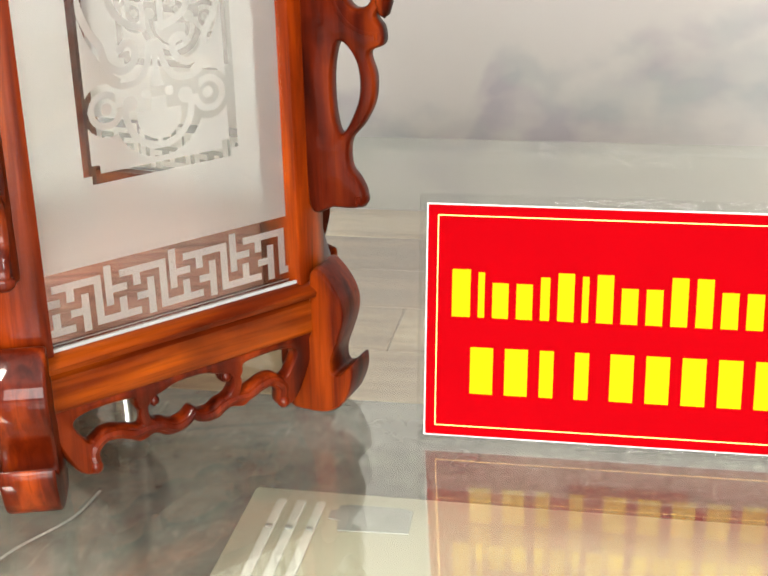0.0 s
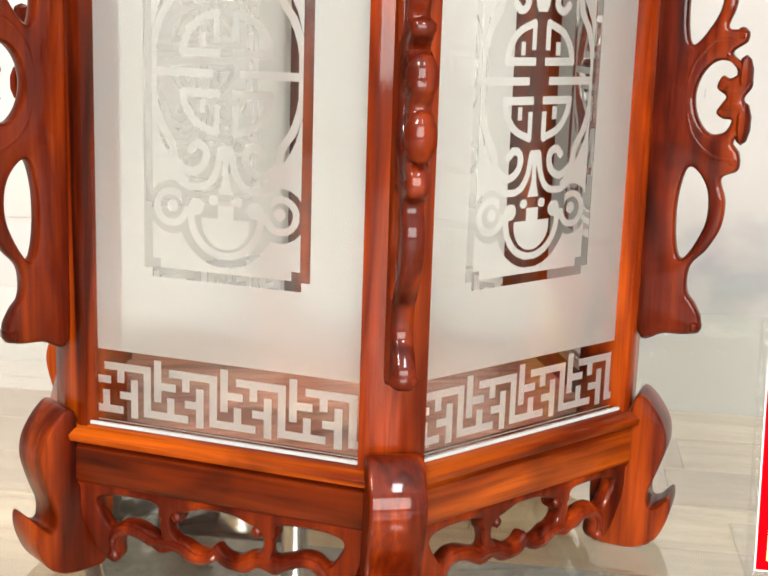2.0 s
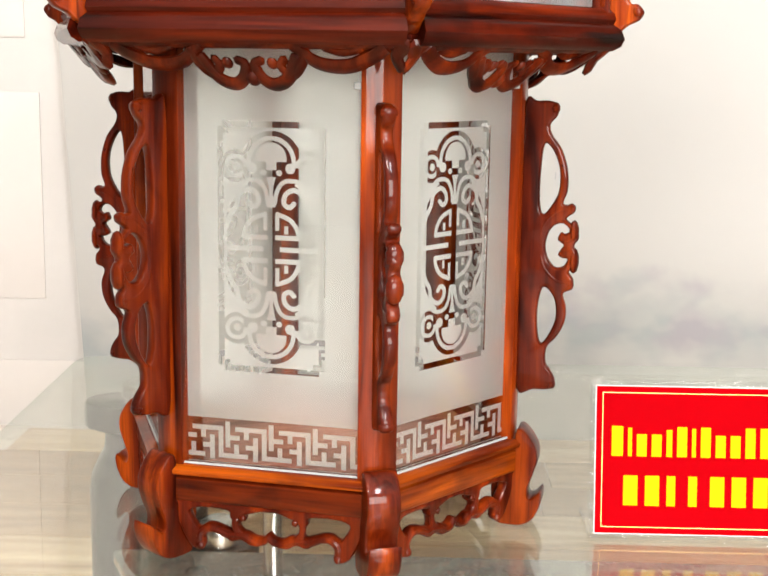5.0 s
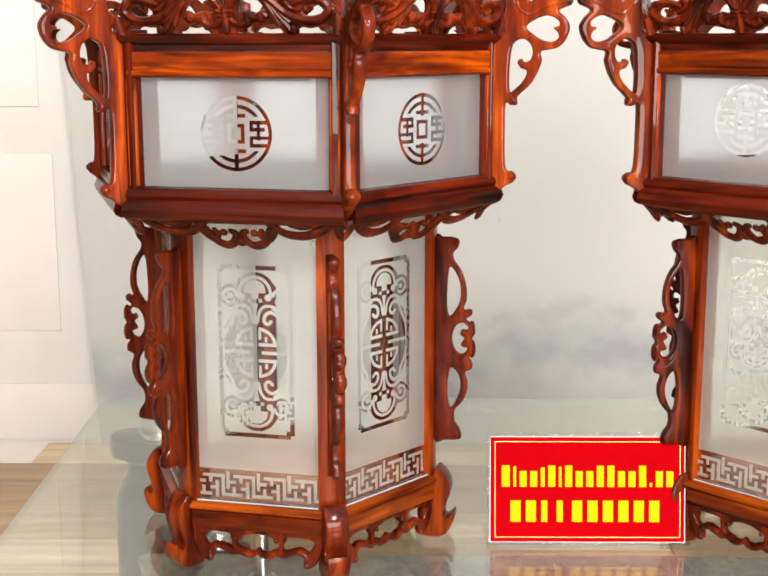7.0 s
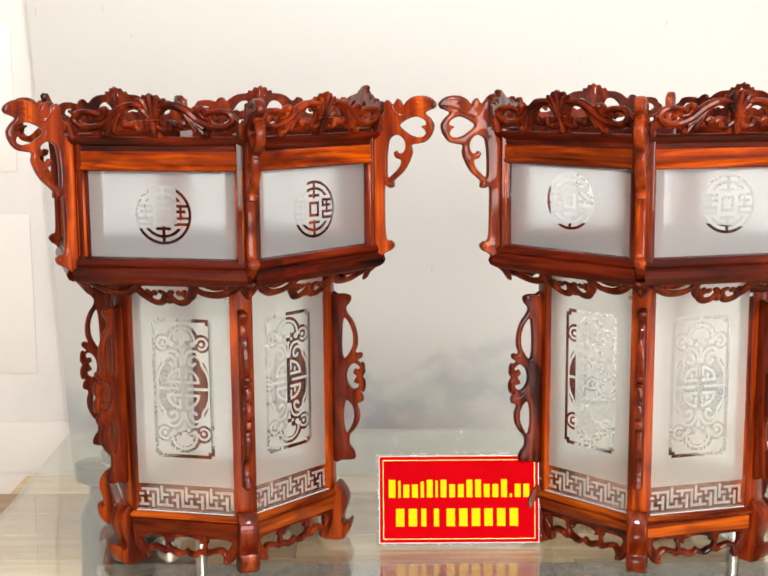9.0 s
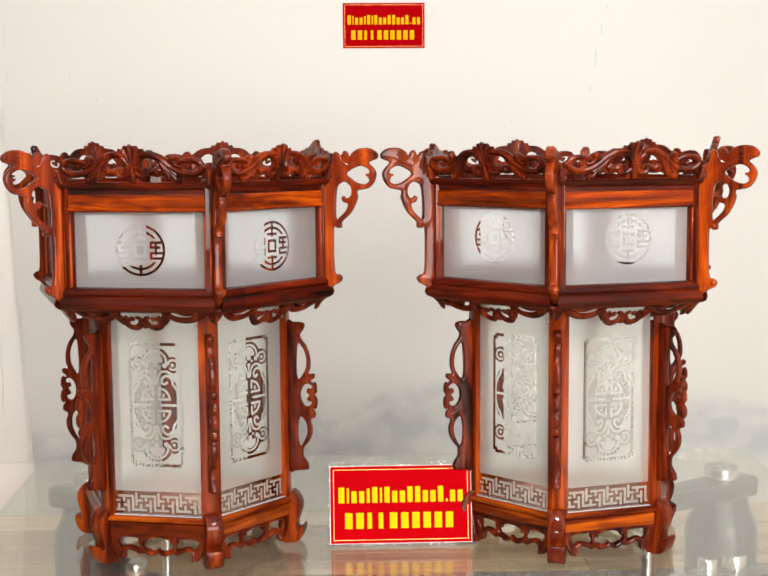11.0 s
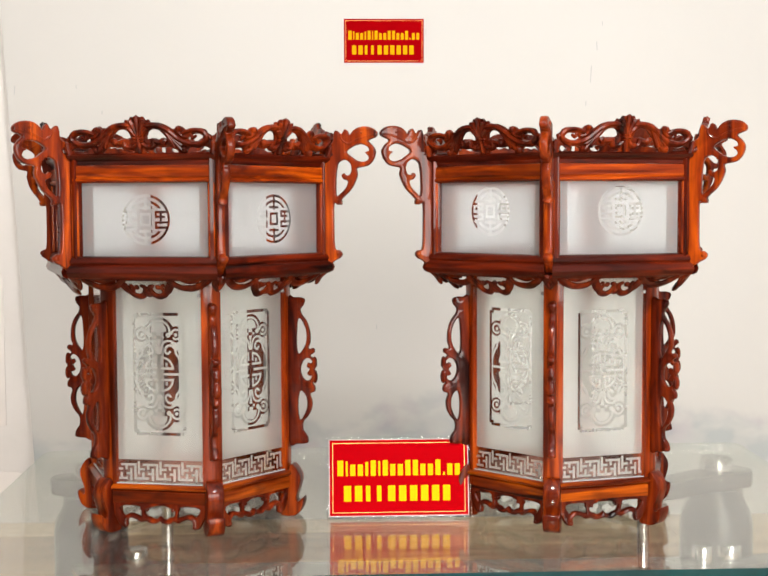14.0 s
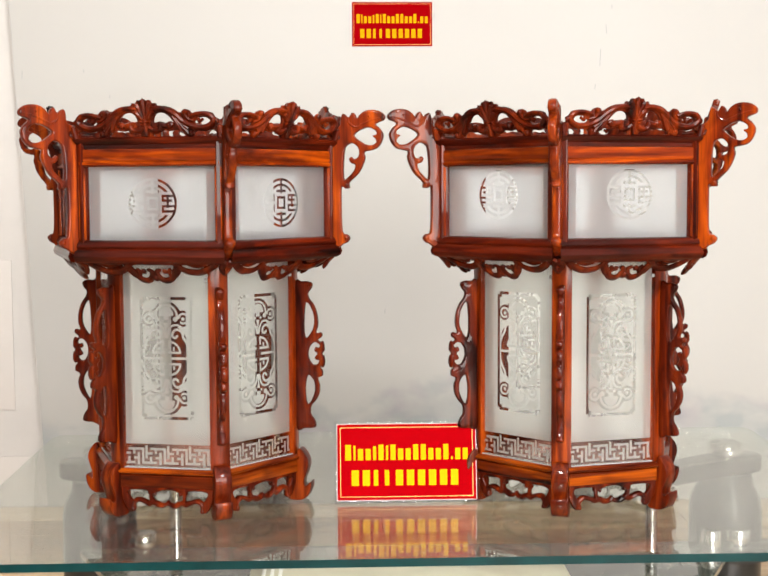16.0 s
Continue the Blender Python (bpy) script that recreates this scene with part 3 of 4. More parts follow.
def low_frosting(half_w, z0, z1, y, centre):
    """Frosted wide pane with a round longevity sign cut clear."""
    dx, dz = 0.3, 0.4
    xs, zs = np.arange(-half_w, half_w, dx) + dx / 2, np.arange(z0, z1, dz) + dz / 2
    X, Z = np.meshgrid(xs, zs)
    U, V = X - 1.5, Z - centre
    R, A, B = np.hypot(U, V), np.abs(X - 1.5), np.abs(Z - centre)
    cut = (R < 32) & (R > 28.8)
    ring = (R < 24.8) & (R > 21.6) & (B > 14.5)
    cut |= ring
    cut |= (A < 1.8) & (B > 12) & (R < 30)
    cut |= (np.abs(B - 15) < 1.6) & (A < 8.5)
    cut |= (np.maximum(A / 7.6, B / 8.4) < 1) & ~(np.maximum(A / 4.4, B / 5.2) < 1)
    for line in ([(30, 9.5), (13.5, 9.5), (13.5, 3.5), (24, 3.5)], [(20, 9.5), (20, -4)], [(30, -3.5), (13.5, -3.5), (13.5, -10), (27, -10)]):
        cut |= near(A, V, line, 3.0, False)
    cut &= R < 32
    return raster(~cut, xs[0] - dx / 2, zs[0] - dz / 2, dx, dz, y, upper_frost)


BRACKET_EDGE = [(144, 100), (156, 100), (168, 101), (171, 107), (168, 114), (164, 120), (164.5, 131), (171, 139), (176, 149), (177, 160), (174.5, 170), (181, 174),
            (181, 181), (178, 186), (183, 192), (184, 198), (181, 204), (184, 210), (182, 217), (175, 223), (180.5, 228), (180, 233), (172.5, 233.5),
            (175, 243), (174.5, 257), (170, 271), (163, 281), (161.5, 288), (166, 294), (167, 300), (162, 304), (152, 304), (144, 303), (143, 250), (143, 150)]
BRACKET_HOLE_A = [(158, 274), (163, 272), (168.5, 260), (169.5, 247), (167, 237), (159, 226), (156, 234), (156, 255)]
BRACKET_HOLE_B = [(160, 173.5), (165, 172), (169.5, 163), (169, 149), (161, 134), (157.5, 142), (157, 160)]
BRACKET_HOLE_C = [(161, 204), (163, 213), (168, 219), (174, 219.5), (177.5, 215), (174.5, 212.5), (171.5, 213.5), (169.5, 208.5), (173.5, 205), (172, 202),
            (170, 198), (173, 195.5), (176.5, 195), (174, 190), (168, 189), (163, 195)]
BRACKET = [BRACKET_EDGE, BRACKET_HOLE_A, BRACKET_HOLE_B, BRACKET_HOLE_C]

HEAD_EDGE = [(192, 350), (204, 350), (211, 355), (218, 358.5), (221, 364), (217, 369), (212, 370), (210, 380), (209.5, 405), (210, 432), (215, 431), (221, 432),
         (221, 439), (234, 452), (242.5, 470), (242, 480), (249, 482), (258, 484.5), (265, 492), (268, 503), (264, 511), (258, 517), (262, 520), (269, 523),
         (270, 529), (263, 535), (253, 537), (243, 535.5), (236, 531), (232, 526), (229.5, 531), (225, 533.5), (222, 529), (219.5, 525), (217, 530), (212, 532), (209.5, 526), (208, 516), (198, 510),
         (190, 508), (190, 430)]
HEAD_HOLE_A = [(228, 503), (237, 510), (248, 513), (257, 509), (258.5, 504), (253, 502), (257, 498), (258, 493), (252, 489.5), (243, 491), (235, 496)]
HEAD_HOLE_B = [(215, 484), (219, 490), (226, 492), (232.5, 487), (234.5, 479), (232, 472.5), (227, 471), (224, 474), (220.5, 471), (223.5, 465.5), (229, 463), (227, 455),
         (219, 446.5), (213.5, 444), (213, 465)]
HEAD = [HEAD_EDGE, HEAD_HOLE_A, HEAD_HOLE_B]

FOOT = [[(145, 40), (145, 60), (146, 70), (150, 72), (156, 66), (160.5, 58), (161.5, 49), (158.5, 38), (155, 28), (155.5, 21), (159, 21), (164.5, 26), (165, 18), (160, 6),
         (152, 0.5), (140, 0), (133, 2), (130, 14), (129, 30), (132, 38), (138, 39.5)]]


def radial_mesh(name, outlines, half, bevel, material):
    bm = fretwork(name, outlines, half, bevel)
    bm.transform(Matrix(((0, 0, 1, 0), (-1, 0, 0, 0), (0, 1, 0, 0), (0, 0, 0, 1))))
    return finish(bm, name, material)


def corner_plan(ap, flat, inner, reach):
    """Plan of a corner post: flush with both faces at the distance ap, cut flat in front at the radius flat."""
    tip = (ap / math.cos(radians(30)) - flat) * math.tan(radians(60))
    half = ap * math.tan(radians(30))
    c, sn = math.cos(radians(30)), math.sin(radians(30))
    # a face point at (along, out) on the right-hand face, seen from the corner at the front
    def at(along, out):
        return (along * c, -(out / c) + along * sn)
    right = [(tip, -flat), at(half - reach, ap), (at(half - reach, ap)[0] - 0.006, -inner)]
    return [(-x, y) for x, y in right[::-1]] + right


POST_PLAN = corner_plan(0.1296, 0.1438, 0.120, 0.0598)


def build_lantern(m):
    lantern = thing("lantern", m, "carved red-brown hexagonal wooden lantern with etched frosted glass panes", "lantern", "pair of lanterns")
    mesh = {}
    # lower posts, feet and their carved brackets
    mesh["post"] = finish(slab(POST_PLAN, 0.036, 0.345), "post", post_wood)
    bm = fretwork("side_bracket", BRACKET, 0.0043, 0.0026)
    for s in (-1, 1):
        def cheek(x, z, out, s=s):
            return (x * MM, z * MM, s * (3.7 * MM + out * MM))
        add_stroke(bm, [(178, 230), (168, 228), (160, 219), (157, 208)], 1.0, 0.8, 0.8, cheek, swell=0.4)
        add_stroke(bm, [(179, 178), (169, 180), (161, 188), (157.5, 200)], 1.0, 0.8, 0.8, cheek, swell=0.4)
        add_stroke(bm, [(181, 214), (179, 209), (173, 208)], 1.8, 1.6, 0.6, cheek)
        add_stroke(bm, [(182, 195), (179, 201), (173, 200)], 1.8, 1.6, 0.6, cheek)
    def middle(x, z, out):
        return (x * MM, z * MM, out * MM)
    # swellings of the carved outer edge
    for x, z, r, depth, stretch in ((178, 230.5, 3.0, 1.7, 1.2), (180.5, 214, 3.6, 1.7, 2.4), (181, 194, 3.8, 1.65, 2.5), (178.5, 177.5, 2.8, 1.8, 1.6), (168.5, 104.5, 3.2, 1.8, 1.2), (164.5, 299, 3.4, 1.8, 1.3)):
        add_ball(bm, x, z, r, middle, depth, stretch)
    bm.transform(Matrix(((0, 0, 1, 0), (-1, 0, 0, 0), (0, 1, 0, 0), (0, 0, 0, 1))))
    mesh["bracket"] = finish(bm, "side_bracket", bracket_wood)
    mesh["foot"] = radial_mesh("foot", FOOT, 0.0112, 0.0016, foot_wood)
    # foot rail: a lip over a plain board
    tan = math.tan(radians(30))

    def ends(gap):
        return (lambda y: y * tan + gap, lambda y: -y * tan - gap)
    section = [(-0.118, 0.040), (-0.1305, 0.040), (-0.1320, 0.042), (-0.1320, 0.0555), (-0.1300, 0.0575), (-0.1345, 0.0590), (-0.1350, 0.0615),
               (-0.1325, 0.0640), (-0.1270, 0.0650), (-0.118, 0.0650)]
    mesh["rail"] = finish(bar(ends(0.0), section), "foot_rail", base_rail_wood)
    # fretted apron under the foot rail
    half = [(67, 40.5), (64, 28), (59, 16), (54, 8.5), (48, 6.5), (44.5, 10), (44.5, 16), (39.5, 19.5), (33, 18), (26, 14), (19, 15.5), (13, 12.5), (6, 12.5)]
    outer = [(-67, 40.5), (-33, 40.8), (0, 40.8), (33, 40.8)] + half + [(0, 15.5)] + [(-x, z) for x, z in reversed(half[1:])]
    side_hole = [(55, 32.5), (49, 35.5), (38, 36), (28, 35), (27, 31), (24.5, 27), (25, 22), (31, 23.5), (37, 25.5), (43, 25.5), (48, 22.5), (51, 24.5)]
    heart = [(20, 30.5), (16.5, 29), (17, 32.5), (13, 34), (7, 36), (0, 36.4)]
    low = [(0, 22.5), (4, 19.5), (9, 19), (14, 21.5), (18, 22.5), (20.5, 26)]
    centre_hole = heart + [(-x, z) for x, z in reversed(heart[:-1])] + [(-x, z) for x, z in reversed(low[1:])] + low
    bm = fretwork("apron", [outer, side_hole, [(-x, z) for x, z in side_hole], centre_hole], 0.0042, 0.0026)
    for s in (-1, 1):
        def front(x, z, out, s=s):
            return (s * x * MM, z * MM, 3.0 * MM + out * MM)
        add_stroke(bm, [(47, 9.5), (48, 17), (43, 22), (36, 21.8), (29, 19), (23, 19.5)], 1.9, 2.2, 0.9, front, swell=0.6)
        add_stroke(bm, [(23, 19.5), (16, 18.5), (10, 15.6), (4, 16), (0, 19)], 2.2, 1.8, 0.9, front, swell=0.5)
        add_stroke(bm, [(22.5, 21), (24, 28), (21, 33), (22, 38)], 1.8, 1.6, 0.8, front)
        add_ball(bm, 47.5, 9.8, 3.2, front, 0.9)
        add_ball(bm, 18, 31.5, 2.4, front, 0.9)
    bm.transform(Matrix.Translation((0, -0.1265, 0)) @ Matrix.Rotation(radians(90), 4, "X"))
    mesh["apron"] = finish(bm, "apron", maroon_carving)
    bm = box(-0.0595, 0.0595, -0.1276, -0.1264, 0.0651, 0.0664)
    mesh["edge"] = finish(bm, "glass_edge", pane_edge)
    mesh["clip"] = finish(box(0.0545, 0.0595, -0.1288, -0.1264, 0.312, 0.3165, 0.0008), "glass_clip", pane_edge)
    # tall panes with their slim frames
    mesh["pane"] = finish(box(-0.0605, 0.0605, -0.1262, -0.1232, 0.0655, 0.342), "glass_pane", [pane_glass])
    mesh["pane_frost"] = tall_frosting(58.0, 66.0, 340.0, -0.12295)
    # deck between the two storeys
    bm = bmesh.new()
    rings = []
    for r, z in ((122, 338), (196, 338), (199, 341), (199, 344), (196, 346), (122, 346)):
        rings.append([bm.verts.new((r * MM * math.cos(radians(60 * i - 90)), r * MM * math.sin(radians(60 * i - 90)), z * MM)) for i in range(6)])
    for i in range(6):
        a, b = rings[i], rings[(i + 1) % 6]
        for j in range(6):
            bm.faces.new((a[j], a[(j + 1) % 6], b[(j + 1) % 6], b[j]))
    part("deck", bm, dark_rail_wood, lantern)
    hexagon = [(0.148 * math.cos(radians(60 * i - 90)), 0.148 * math.sin(radians(60 * i - 90))) for i in range(6)]
    part("base_board", slab(hexagon, 0.044, 0.052), base_wood, lantern, "plain reddish base board")
    # upper storey
    mesh["upper_post"] = finish(box(-0.012, 0.012, -0.1985, -0.178, 0.346, 0.500, 0.0015), "upper_post", dark_post_wood)
    bm = fretwork("scroll_bracket", HEAD, 0.0052, 0.0028)
    for s in (-1, 1):
        def cheek(x, z, out, s=s):
            return (x * MM, z * MM, s * (4.4 * MM + out * MM))
        add_stroke(bm, [(268, 526), (256, 524), (243, 519), (231, 514), (222, 519), (219, 527)], 1.3, 1.5, 0.9, cheek, swell=0.7)
        add_stroke(bm, [(262, 532), (250, 533.5), (240, 529), (232, 521)], 1.2, 1.0, 0.8, cheek, swell=0.8)
        add_ball(bm, 249, 528.5, 2.2, cheek, 1.1)
        add_stroke(bm, [(241, 474), (236, 459), (226, 447), (218, 438)], 1.6, 1.2, 0.7, cheek)
        add_stroke(bm, [(262, 508), (264, 500), (259, 489), (250, 486)], 1.6, 1.3, 0.7, cheek)
        add_ball(bm, 217, 364, 3.6, cheek, 0.7)
        add_ball(bm, 217.5, 435.5, 3.2, cheek, 0.7)
    bm.transform(Matrix(((0, 0, 1, 0), (-1, 0, 0, 0), (0, 1, 0, 0), (0, 0, 0, 1))))
    mesh["head"] = finish(bm, "scroll_bracket", carved_wood)
    section = [(-0.166, 0.340), (-0.1765, 0.338), (-0.1815, 0.341), (-0.1835, 0.346), (-0.1815, 0.352), (-0.1770, 0.3555), (-0.1785, 0.3585),
               (-0.1775, 0.3625), (-0.1745, 0.3655), (-0.166, 0.3665)]
    mesh["sill"] = finish(bar(ends(0.006), section), "sill_rail", dark_rail_wood)
    section = [(-0.166, 0.4595), (-0.1740, 0.4600), (-0.1765, 0.4620), (-0.1765, 0.4650), (-0.1745, 0.4665), (-0.1755, 0.4680), (-0.1755, 0.4800), (-0.1745, 0.4815), (-0.166, 0.4820)]
    mesh["head_rail"] = finish(bar(ends(0.0095), section), "head_rail", rail_wood)
    section = [(-0.166, 0.4822), (-0.1735, 0.4822), (-0.1745, 0.4870), (-0.1800, 0.4915), (-0.1810, 0.4945), (-0.1790, 0.4965), (-0.166, 0.4965)]
    mesh["cornice"] = finish(bar(ends(0.006), section), "cornice_rail", dark_rail_wood)
    mesh["upper_stile"] = finish(box(-0.0045, 0.0045, -0.1755, -0.166, 0.3665, 0.4595, 0.0010, 1), "window_stile", post_wood)
    # wide inner frame behind the wide pane
    mesh["inner_stile"] = finish(box(-0.0085, 0.0085, -0.1640, -0.1575, 0.3560, 0.4760, 0.0012, 1), "inner_stile", rail_wood)
    mesh["inner_rail"] = finish(box(-0.0665, 0.0665, -0.1640, -0.1575, 0.4570, 0.4760, 0.0012, 1), "inner_rail", rail_wood)
    mesh["window"] = finish(box(-0.0865, 0.0865, -0.1712, -0.1682, 0.3660, 0.4600), "window_pane", [pane_glass])
    mesh["window_frost"] = low_frosting(86.0, 366.6, 459.8, -0.16795, 413.0)
    # drop apron under the sill
    bm = bmesh.new()
    dp = flat_plane(172.0, 0.75, 340.0)
    for s in (-1, 1):
        def side(x, z, out, s=s):
            return dp(s * x, z, out)
        add_stroke(bm, [(84, 337), (74, 331), (60, 326), (44, 327), (34, 333), (28, 337)], 4.0, 3.0, 0.9, side, swell=0.8)
        add_stroke(bm, [(70, 336), (58, 333.5), (47, 336)], 2.4, 2.0, 0.8, side)
        add_stroke(bm, [(36, 335), (31, 326), (25, 320.5), (19, 325), (22, 330)], 3.6, 2.6, 1.0, side)
        add_stroke(bm, [(30, 331), (22, 318.5), (13, 314.5), (6, 318), (3, 326), (8, 329)], 3.8, 2.6, 1.0, side, swell=0.8)
        add_ball(bm, 14, 327, 3.6, side)
        add_stroke(bm, [(96, 339), (90, 332), (92, 324)], 4.4, 3.4, 0.8, side)
    add_ball(bm, 0, 318.0, 4.8, dp)
    add_stroke(bm, [(-94, 338.5), (0, 338.5), (94, 338.5)], 3.2, 3.2, 0.9, dp)
    mesh["drop"] = finish(bm, "drop_apron", maroon_carving)
    # carved crest
    crest_plane = flat_plane(178.0, 0.32, 495.0)

    def cp(x, z, out):
        return crest_plane(x, z + 495.0, out)
    # sawn backing board with a scalloped top, carved strokes on its outer side
    rise = [(96.5, 0), (96.5, 13), (93, 17), (94.5, 22), (90, 25), (87, 29.5), (79, 31.5), (70, 31), (62, 29.5), (58, 33), (52, 34.5), (48, 31), (44, 31),
            (37, 35.5), (28, 38.5), (18, 39), (15.5, 42.5), (11, 42), (8, 46), (3.5, 45.5)]
    hole_sets = ([(11, 19), (13, 27), (19, 30.5), (27, 29), (33, 23), (36, 17), (27, 18), (19, 20)], [(64, 18.5), (70, 23.5), (79, 24), (83.5, 19.5), (78, 16), (70, 15.5)],
                 [(61, 2.2), (66, 8.5), (75, 7), (84, 9), (91, 5.5), (92, 2.2), (78, 1.8)], [(9, 2), (11, 6), (20, 9), (30, 8), (40, 9), (47, 5), (48, 2), (28, 1.6)],
                 [(42, 13), (40, 18), (45, 17), (49, 11)])
    outlines = [rise + [(0, 47.5)] + [(-x, z) for x, z in reversed(rise)]]
    for hole in hole_sets:
        outlines += [hole, [(-x, z) for x, z in hole]]
    bm = fretwork("crest", outlines, 2.2 * MM, 1.0 * MM, 4)
    for v in bm.verts:
        v.co = cp(v.co.x / MM, v.co.y / MM, v.co.z / MM - 2.6)
    for i, a in enumerate((-50, -26, 0, 26, 50)):
        h = (18, 22.5, 25.5, 22.5, 18)[i]
        sx, sz = math.sin(radians(a)), math.cos(radians(a))
        add_stroke(bm, [(sx * 3, 20), (sx * h * 0.5, 20 + sz * h * 0.6), (sx * h * 0.86, 20 + sz * h)], 2.4, 3.6, 1.3, cp, swell=0.8)
    add_stroke(bm, [(0, 21), (0, 12), (0, 2)], 4.6, 3.4, 1.2, cp)
    add_stroke(bm, [(-6.5, 19.5), (0, 18.5), (6.5, 19.5)], 2.4, 2.4, 2.2, cp)
    add_stroke(bm, [(-6, 16), (0, 15), (6, 16)], 1.8, 1.8, 2.6, cp)
    for s in (-1, 1):
        def side(x, z, out, s=s):
            return cp(s * x, z, out)
        add_stroke(bm, [(9, 34), (18, 35.5), (28, 34), (40, 27.5), (50, 19), (61, 13.5), (73, 11.5), (83, 14), (88.5, 20), (85, 26), (75, 28.5), (65, 27.5), (58, 24.5)], 3.4, 2.4, 1.2, side, swell=1.1)
        add_ball(bm, 52.5, 30.0, 4.2, side, 1.2)
        add_stroke(bm, [(52, 28), (56, 22), (63, 20)], 3.0, 1.8, 1.1, side)
        add_stroke(bm, [(75, 22), (70, 19), (69, 23)], 1.8, 2.4, 1.0, side)
        add_stroke(bm, [(87, 20), (92, 20.5), (93, 17)], 2.6, 2.0, 1.1, side)
        for k in range(3):
            add_stroke(bm, [(33 + 3.6 * k, 30.5 - 2.0 * k), (40 + 3.4 * k, 20 - 1.2 * k), (46.5 + 4.2 * k, 7.5 + 1.2 * k)], 1.6, 2.9, 1.2, side, swell=0.8)
        add_stroke(bm, [(50, 11), (55, 4), (60, 3.2)], 3.0, 3.4, 1.2, side)
        add_ball(bm, 58, 4.4, 4.2, side, 1.2)
        add_stroke(bm, [(4, 13), (11, 8.5), (18, 10), (20, 15), (27, 14), (32, 17), (36, 15)], 3.2, 2.8, 1.2, side, swell=0.8)
        add_ball(bm, 19.5, 15.5, 4.0, side, 1.2)
        add_ball(bm, 31, 14.0, 4.4, side, 1.2)
        add_ball(bm, 12, 9.0, 3.8, side, 1.2)
        add_stroke(bm, [(96, 14), (95, 7), (94, 0)], 3.6, 4.6, 1.0, side)
    mesh["crest"] = finish(bm, "crest", maroon_carving)
    for i in range(6):
        v = Matrix.Rotation(radians(60 * i), 4, "Z")
        f = Matrix.Rotation(radians(60 * i + 30), 4, "Z")
        piece("post", mesh["post"], lantern, v)
        piece("foot", mesh["foot"], lantern, v)
        piece("side_bracket", mesh["bracket"], lantern, v @ Matrix.Translation((0, 0.007 if i == 0 else 0.0, 0)), "dark red carved side bracket")
        piece("upper_post", mesh["upper_post"], lantern, v)
        piece("scroll_bracket", mesh["head"], lantern, v, "carved scroll bracket at the corner")
        piece("foot_rail", mesh["rail"], lantern, f)
        piece("apron", mesh["apron"], lantern, f, "fretted dark red apron")
        pane = piece("glass_pane", mesh["pane"], lantern, f, "tall clear glass pane with etched frosting")
        piece("frosting", mesh["pane_frost"], pane)
        piece("glass_edge", mesh["edge"], pane, None, "pale ground glass edge")
        piece("glass_clip", mesh["clip"], lantern, f, "small pale plastic glass clip")
        piece("sill_rail", mesh["sill"], lantern, f)
        piece("head_rail", mesh["head_rail"], lantern, f)
        piece("cornice_rail", mesh["cornice"], lantern, f)
        for x in (-0.0902, 0.0902):
            piece("window_stile", mesh["upper_stile"], lantern, f @ Matrix.Translation((x, 0, 0)))
        for x in (-0.0795, 0.0795):
            piece("inner_stile", mesh["inner_stile"], lantern, f @ Matrix.Translation((x, 0, 0)))
        piece("inner_rail", mesh["inner_rail"], lantern, f)
        win = piece("window_pane", mesh["window"], lantern, f, "wide glass pane with a round etched sign")
        piece("frosting", mesh["window_frost"], win)
        piece("drop_apron", mesh["drop"], lantern, f, "carved scroll drop apron")
        # the crests at the back stand a little taller
        seat = Matrix.Translation((0, 0, 0.4965))
        tall = Matrix.Diagonal((1, 1, 1.14 if i in (1, 2, 3) else 1.0, 1))
        piece("crest", mesh["crest"], lantern, f @ seat @ tall @ seat.inverted(), "carved scroll crest with a palmette")
    return lantern


# local -y is the front corner
left_lantern = build_lantern(pose(0, 0, 0, 0, 0, -71.68 + 90))
right_lantern = copy_thing(left_lantern, pose(0.5291, -0.0035, 0, 0, 0, -105.61 + 90))


def turn_bracket(lantern, corner, degrees):
    """Some scroll brackets are glued on askew: turn one about its own post."""
    brackets = [ob for ob in lantern.children if ob.name.startswith("scroll_bracket")]
    want = Matrix.Rotation(radians(60 * corner), 4, "Z")
    ob = min(brackets, key=lambda o: sum(abs(want[r][c] - o.matrix_basis[r][c]) for r in range(2) for c in range(2)))
    post = Matrix.Translation((0, -0.190, 0))
    ob.matrix_basis = want @ post @ Matrix.Rotation(radians(degrees), 4, "Z") @ post.inverted()


for corner in (4, 5):
    turn_bracket(left_lantern, corner, -14)
for corner in (1, 2):
    turn_bracket(right_lantern, corner, 14)
# the round signs sit higher on the panes of this lantern
high_sign = low_frosting(86.0, 366.6, 459.8, -0.16795, 421.5)
for ob in right_lantern.children:
    if ob.name.startswith("window_pane"):
        for etched in ob.children:
            etched.data = high_sign


# ---- glass table ----
table = thing("glass_table", pose(0, 0, 0), "low glass table with black legs and chrome posts", "table")
TOP = rounded([(-0.290, -0.330), (0.905, -0.320), (0.930, 0.470), (-0.308, 0.458)], 0.03)
bm = slab(TOP, -0.0102, -0.0002, side_slot=1)
for f in bm.faces:
    if f.material_index == 1 and f.calc_center_median().y > -0.31:
        f.material_index = 2
part("top", bm, [table_glass, edge_glass, bright_edge], table, "clear greenish glass top with a dark green edge")
bm = slab(rounded([(-0.235, 0.277), (-0.10, 0.0), (-0.06, -0.14), (0.68, -0.14), (0.72, 0.0), (0.855, 0.277)], 0.02), -0.163, -0.155)
part("shelf", bm, [shelf_glass], table, "smoky grey dusty glass shelf with pale reflections painted in")
